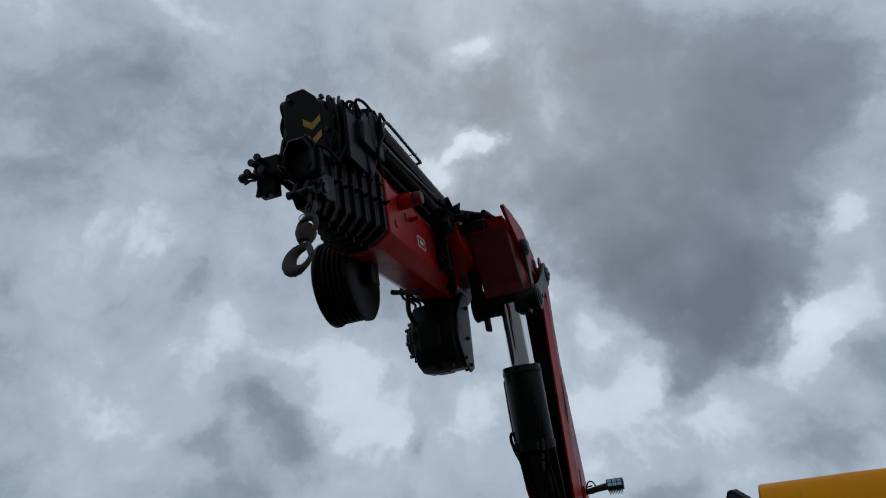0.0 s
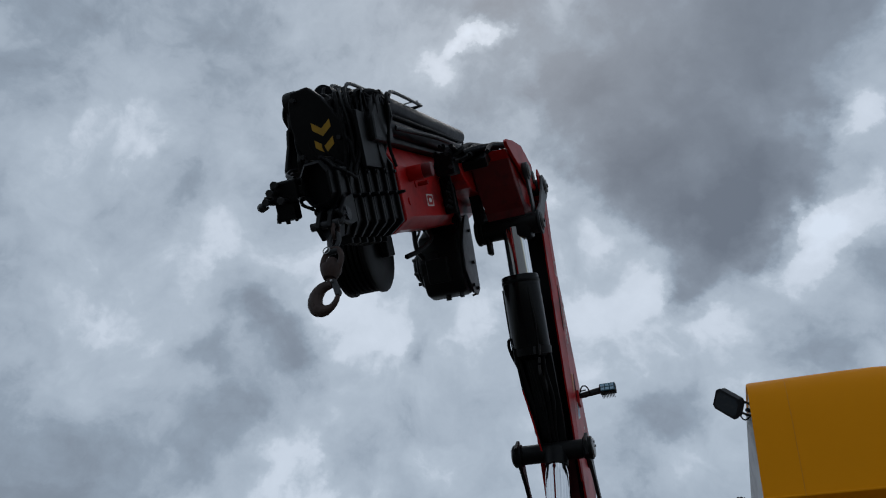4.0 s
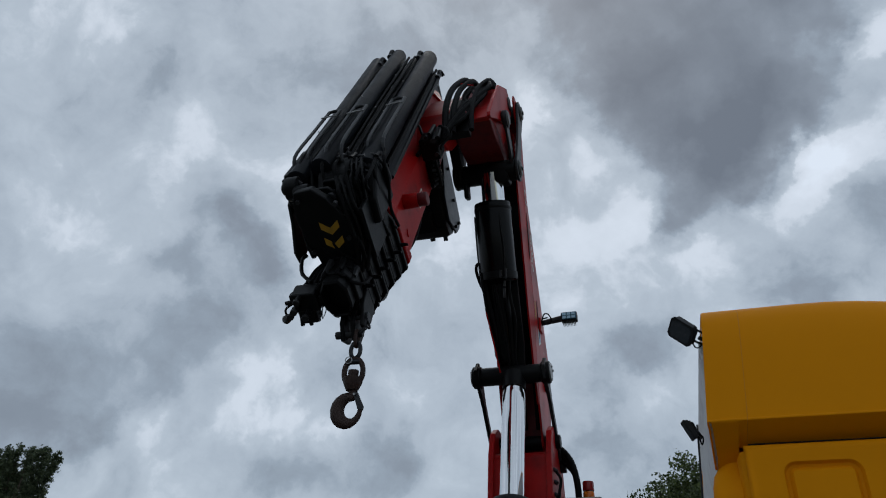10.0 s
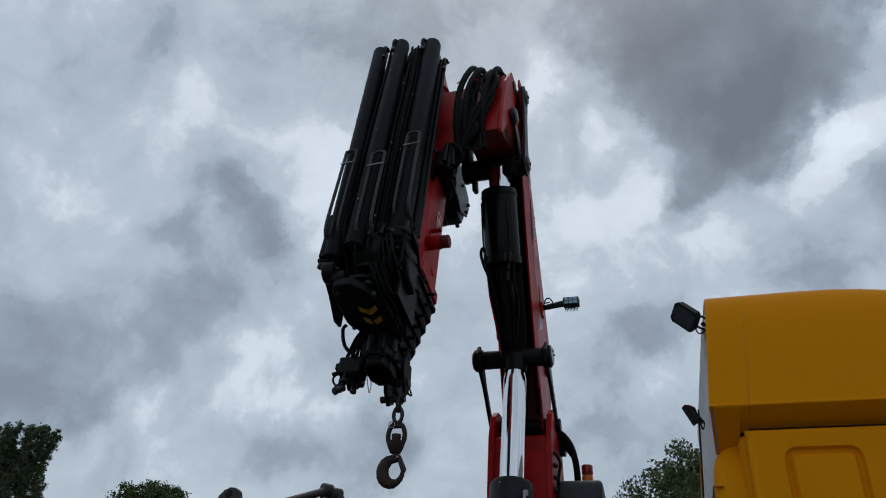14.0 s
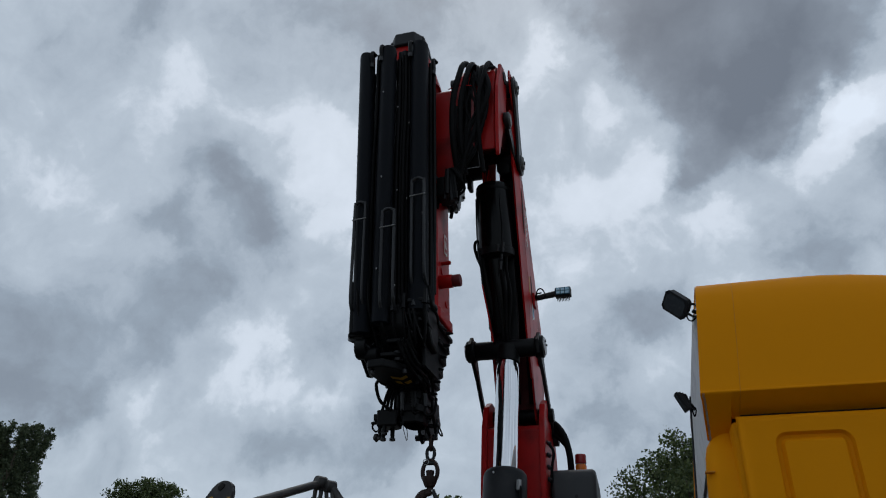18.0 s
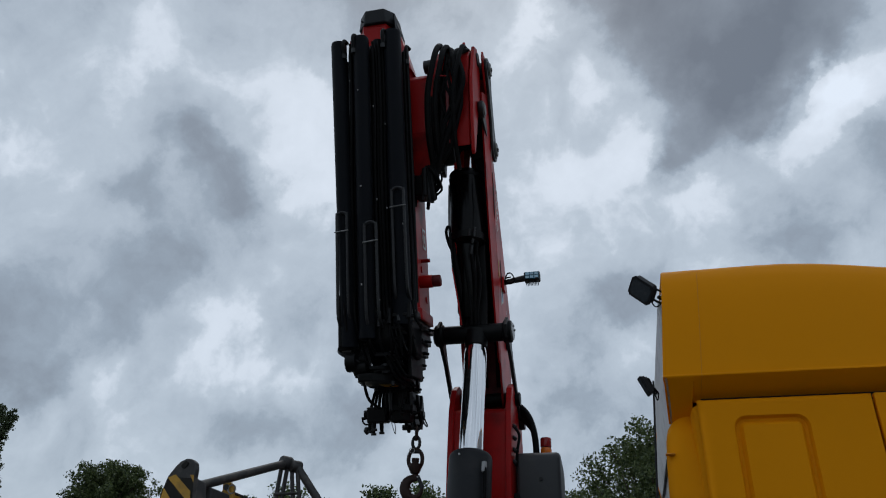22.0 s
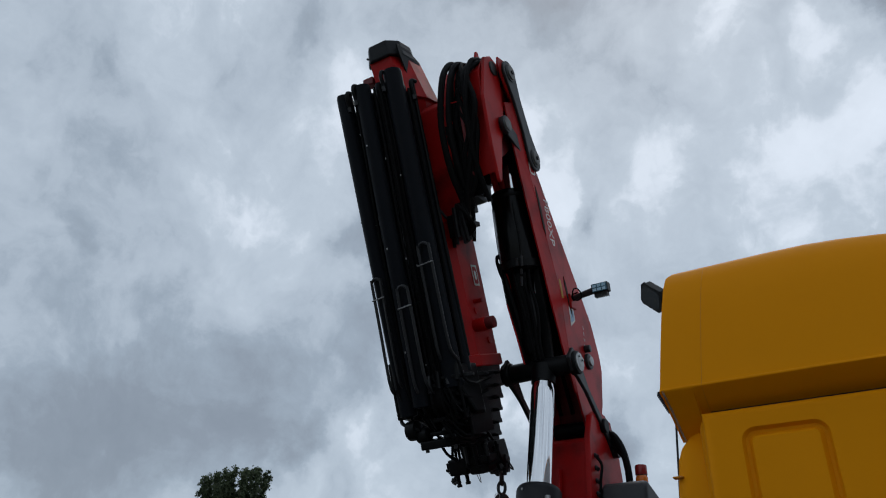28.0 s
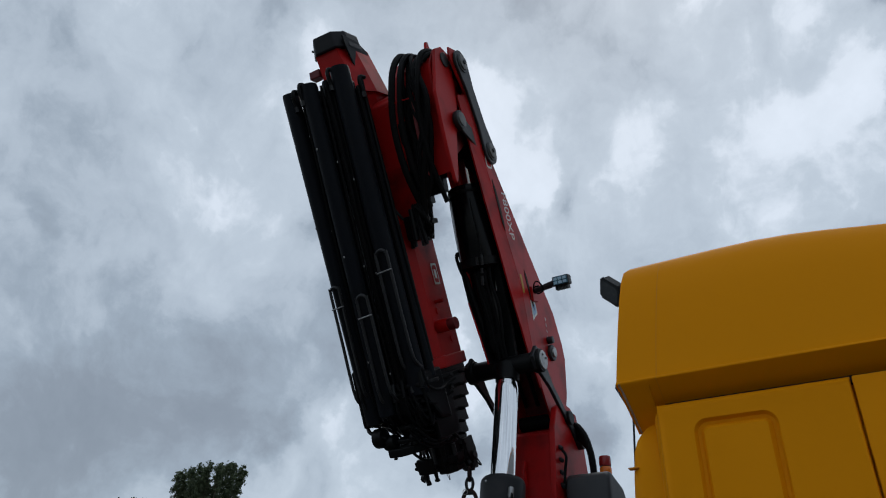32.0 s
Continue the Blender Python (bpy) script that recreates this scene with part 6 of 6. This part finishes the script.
# ---- trees and far woods ----
def leaf_cloud(rng, spots, per, spread, size):
    """Many small leaves, two triangles each, scattered round the spots."""
    n = len(spots) * per
    c = np.repeat(np.array(spots), per, 0) + np.clip(rng.normal(0, 0.9, (n, 3)), -1.5, 1.5) * np.repeat(np.array(spread)[:, None], per, 0) * (1, 1, 0.8)
    a = rng.normal(0, 1, (n, 3))
    a /= np.linalg.norm(a, axis=1)[:, None]
    b = np.cross(a, rng.normal(0, 1, (n, 3)))
    b /= np.linalg.norm(b, axis=1)[:, None]
    w = (size * rng.uniform(0.6, 1.3, n))[:, None]
    tip = c + a * w
    verts = np.stack([c - a * w, c + b * w * 0.55, tip, c - b * w * 0.55], 1).reshape(-1, 3)
    faces = np.arange(4 * n).reshape(-1, 4)
    return verts, faces


def build_tree(place, height, width, low, seed, label, tall=False, leaves=LEAF, branches=120, per=46, size=0.07, spires=8):
    """A tapered trunk, limbs that reach the crown's outline, and tufts of leaves along the outer part of each limb."""
    rng = np.random.default_rng(seed)
    tree = thing("tree", place, label, "tree", "trees round the yard")
    bm = bmesh.new()
    line = [(0, 0, 0), (0.1, 0.05, height * 0.3), (-0.08, 0.1, height * 0.6), (0.05, 0, height * 0.88)]
    pts = curve_points(line, 4)
    rings = []
    for k, p in enumerate(pts):
        r = 0.26 * (1 - 0.9 * k / (len(pts) - 1)) * height / 10
        rings.append([bm.verts.new(p + Vector((r * math.cos(a), r * math.sin(a), 0))) for a in (2 * math.pi * s / 9 for s in range(9))])
    for a, b in zip(rings, rings[1:]):
        for s in range(9):
            bm.faces.new((a[s], a[(s + 1) % 9], b[(s + 1) % 9], b[s]))
    part("trunk", bm, BARK, tree, smooth=True)
    spots, spread, limbs = [], [], None
    for k in range(branches):
        u = (k + rng.uniform(0, 1)) / branches
        a = 2.4 * k + rng.uniform(-0.5, 0.5)
        lead = np.zeros(3)
        if tall:
            # one of several upright leaders, each a narrow spire
            j = k % spires
            turn, out = 2.4 * j + seed, 0.95 * width * math.sqrt(j / spires)
            lead = np.array((out * math.cos(turn), out * math.sin(turn), 0.0))
            peak = height * (1 - 0.11 * ((0.618 * (j + seed)) % 1))
            tip_z = low + (peak - low) * u ** 0.75
            reach = 0.54 * width * (1.03 - u ** 1.25) * rng.uniform(0.4, 1.15)
            rise = 1.2 + 0.8 * rng.random()
        else:
            e = math.asin(2 * u - 1)
            tip_z = (height + low) / 2 + (height - low) / 2 * math.sin(e) * rng.uniform(0.86, 1.04)
            reach = width * max(0.12, math.cos(e)) ** 0.8 * rng.uniform(0.72, 1.10)
            rise = 0.30 + 0.45 * rng.random()
        tip = lead + np.array((reach * math.cos(a), reach * math.sin(a), tip_z))
        root = lead + np.array((0, 0, max(low * 0.6, tip_z - rise * reach - 0.5)))
        mid = root + (tip - root) * 0.5 + np.array((0.0, 0.0, -0.12 * reach))
        if k % 2 == 0:
            limbs = tube([root, mid, tip], 0.02 * height / 10, 5, 3, limbs)
        n = 8
        for q in range(n):
            f = 0.42 + 0.60 * q / (n - 1)
            p = (1 - f) ** 2 * root + 2 * f * (1 - f) * mid + f * f * tip
            p = p + rng.normal(0, (0.05 if tall else 0.085) * width * (1.25 - 0.75 * q / n), 3)
            spots.append(p)
            spread.append(width / 3 * (rng.uniform(0.06, 0.12) if tall else rng.uniform(0.09, 0.19)) + 0.03)
    part("limb", limbs, BARK, tree)
    v, f = leaf_cloud(rng, spots, per, spread, size)
    me = bpy.data.meshes.new("crown")
    me.from_pydata(v.tolist(), [], f.tolist())
    me.materials.append(leaves)
    crown = new("crown", me)
    crown.parent = tree
    return tree


build_tree((-27.5, 36.3, 0), 10.35, 2.85, 3.0, 3, "broad round-crowned green tree", branches=230, per=44, size=0.075)
build_tree((-33.9, 32.1, 0), 12.9, 2.15, 2.5, 8, "tall dense dark green poplar with spiky leaders", True, LEAF_POPLAR, 640, 24, 0.07, 26)
build_tree((-38.6, 30.4, 0), 11.0, 2.3, 2.5, 12, "lower dark green poplar in a row", True, LEAF_POPLAR, 420, 24, 0.075, 18)
build_tree((-45.5, 31.0, 0), 11.0, 2.6, 2.5, 17, "dark green poplar at the end of a row", True, LEAF_POPLAR, 420, 24, 0.075, 18)
build_tree((0.85, 22.0, 0), 7.35, 2.5, 1.5, 21, "open-branched green sycamore behind the lorry", False, LEAF, 230, 40, 0.055)
build_tree((4.5, 24.0, 0), 7.0, 2.7, 1.5, 25, "green sycamore behind the lorry", False, LEAF, 150, 40, 0.06)


def build_woods():
    rng = np.random.default_rng(31)
    spots, spread = [], []
    for k in range(560):
        x = rng.uniform(-26, 30)
        top = 8.65 + 0.45 * math.sin(x * 0.9) + 0.4 * math.sin(x * 2.3 + 1)
        z = top - abs(rng.normal(0, 1.0)) ** 1.3
        if x > -2:
            z -= 2.0
        spots.append((x, 40 + rng.uniform(-1.5, 1.5), max(0.4, z if k % 2 else rng.uniform(0.5, top - 0.8))))
        spread.append(0.4)
    v, f = leaf_cloud(rng, spots, 190, spread, 0.11)
    me = bpy.data.meshes.new("far_woods")
    me.from_pydata(v.tolist(), [], f.tolist())
    me.materials.append(LEAF)
    tagged(new("far_woods", me), "row of green trees and scrub at the yard's edge", "trees", kind="stuff")


build_woods()


# ---- what moves ----
def hook_pose(t):
    tip = Matrix.Translation(BASE) @ outer_pose(t) @ Vector((-1.705 - XC + 0.032 * 3.06 + 0.065, 0.135, -3.015))
    return Matrix.Translation(tip) @ pose(0, 0, 0, 0, between(HOOK_SWAY, t), between(HOOK_TURN, t))


HOOK_TURN = [(0, -8), (3.5, -6), (5.5, -4), (9, 4), (14.5, 0), (23, 12), (32, 10)]
HOOK_SWAY = [(0, 0), (32, 0)]


def motions():
    times = [0.5 * k for k in range(65)]
    rows = {}

    def key(ob, t, m):
        rows.setdefault(ob.name, (ob, []))[1].append((t, m))

    for t in times:
        inner, lean = inner_pose(t), between(LEAN, t)
        key(crane["inner"], t, inner)
        key(crane["outer"], t, outer_pose(t))
        head = inner @ Vector((0, *LIFT_HEAD))
        foot = Vector((0, LIFT_FOOT[0] - BASE.y, LIFT_FOOT[1] - BASE.z))
        a = toward((foot.y, foot.z), (head.y, head.z), True)
        key(crane["lift_barrel"], t, Matrix.Translation(foot) @ swing(a))
        key(crane["lift_rod"], t, Matrix.Translation(head) @ swing(a))
        key(crane["lift_head"], t, Matrix.Translation(head) @ swing(a))
        pin = (6.0 - BASE.y, 3.22 - BASE.z)
        b = toward((head.y, head.z), pin, False)
        for arm in crane["arms"]:
            key(arm, t, Matrix.Translation(head) @ swing(b))
        ram_head, link = link_pins(t)
        c = toward(RAM_PIN, ram_head, True)
        key(crane["ram"], t, inner @ Matrix.Translation((0, *RAM_PIN)) @ swing(c))
        key(crane["ram_rod"], t, inner @ Matrix.Translation((0, *ram_head)) @ swing(c))
        for o in crane["links"]["long"]:
            key(o, t, inner @ Matrix.Translation((0, *LINK_PIN)) @ swing(toward(LINK_PIN, ram_head, False)))
        for o in crane["links"]["short"]:
            key(o, t, inner @ Matrix.Translation((0, *ram_head)) @ swing(toward(ram_head, link, False)))
        key(hook, t, hook_pose(t))
    for ob, path in rows.values():
        walk(ob, path)
    walk(backdrop, [(t, pose(0.0067 * CEILING * (t - 12), -0.0110 * CEILING * (t - 12), 0)) for t in (0, 8, 16, 24, 32)])


motions()
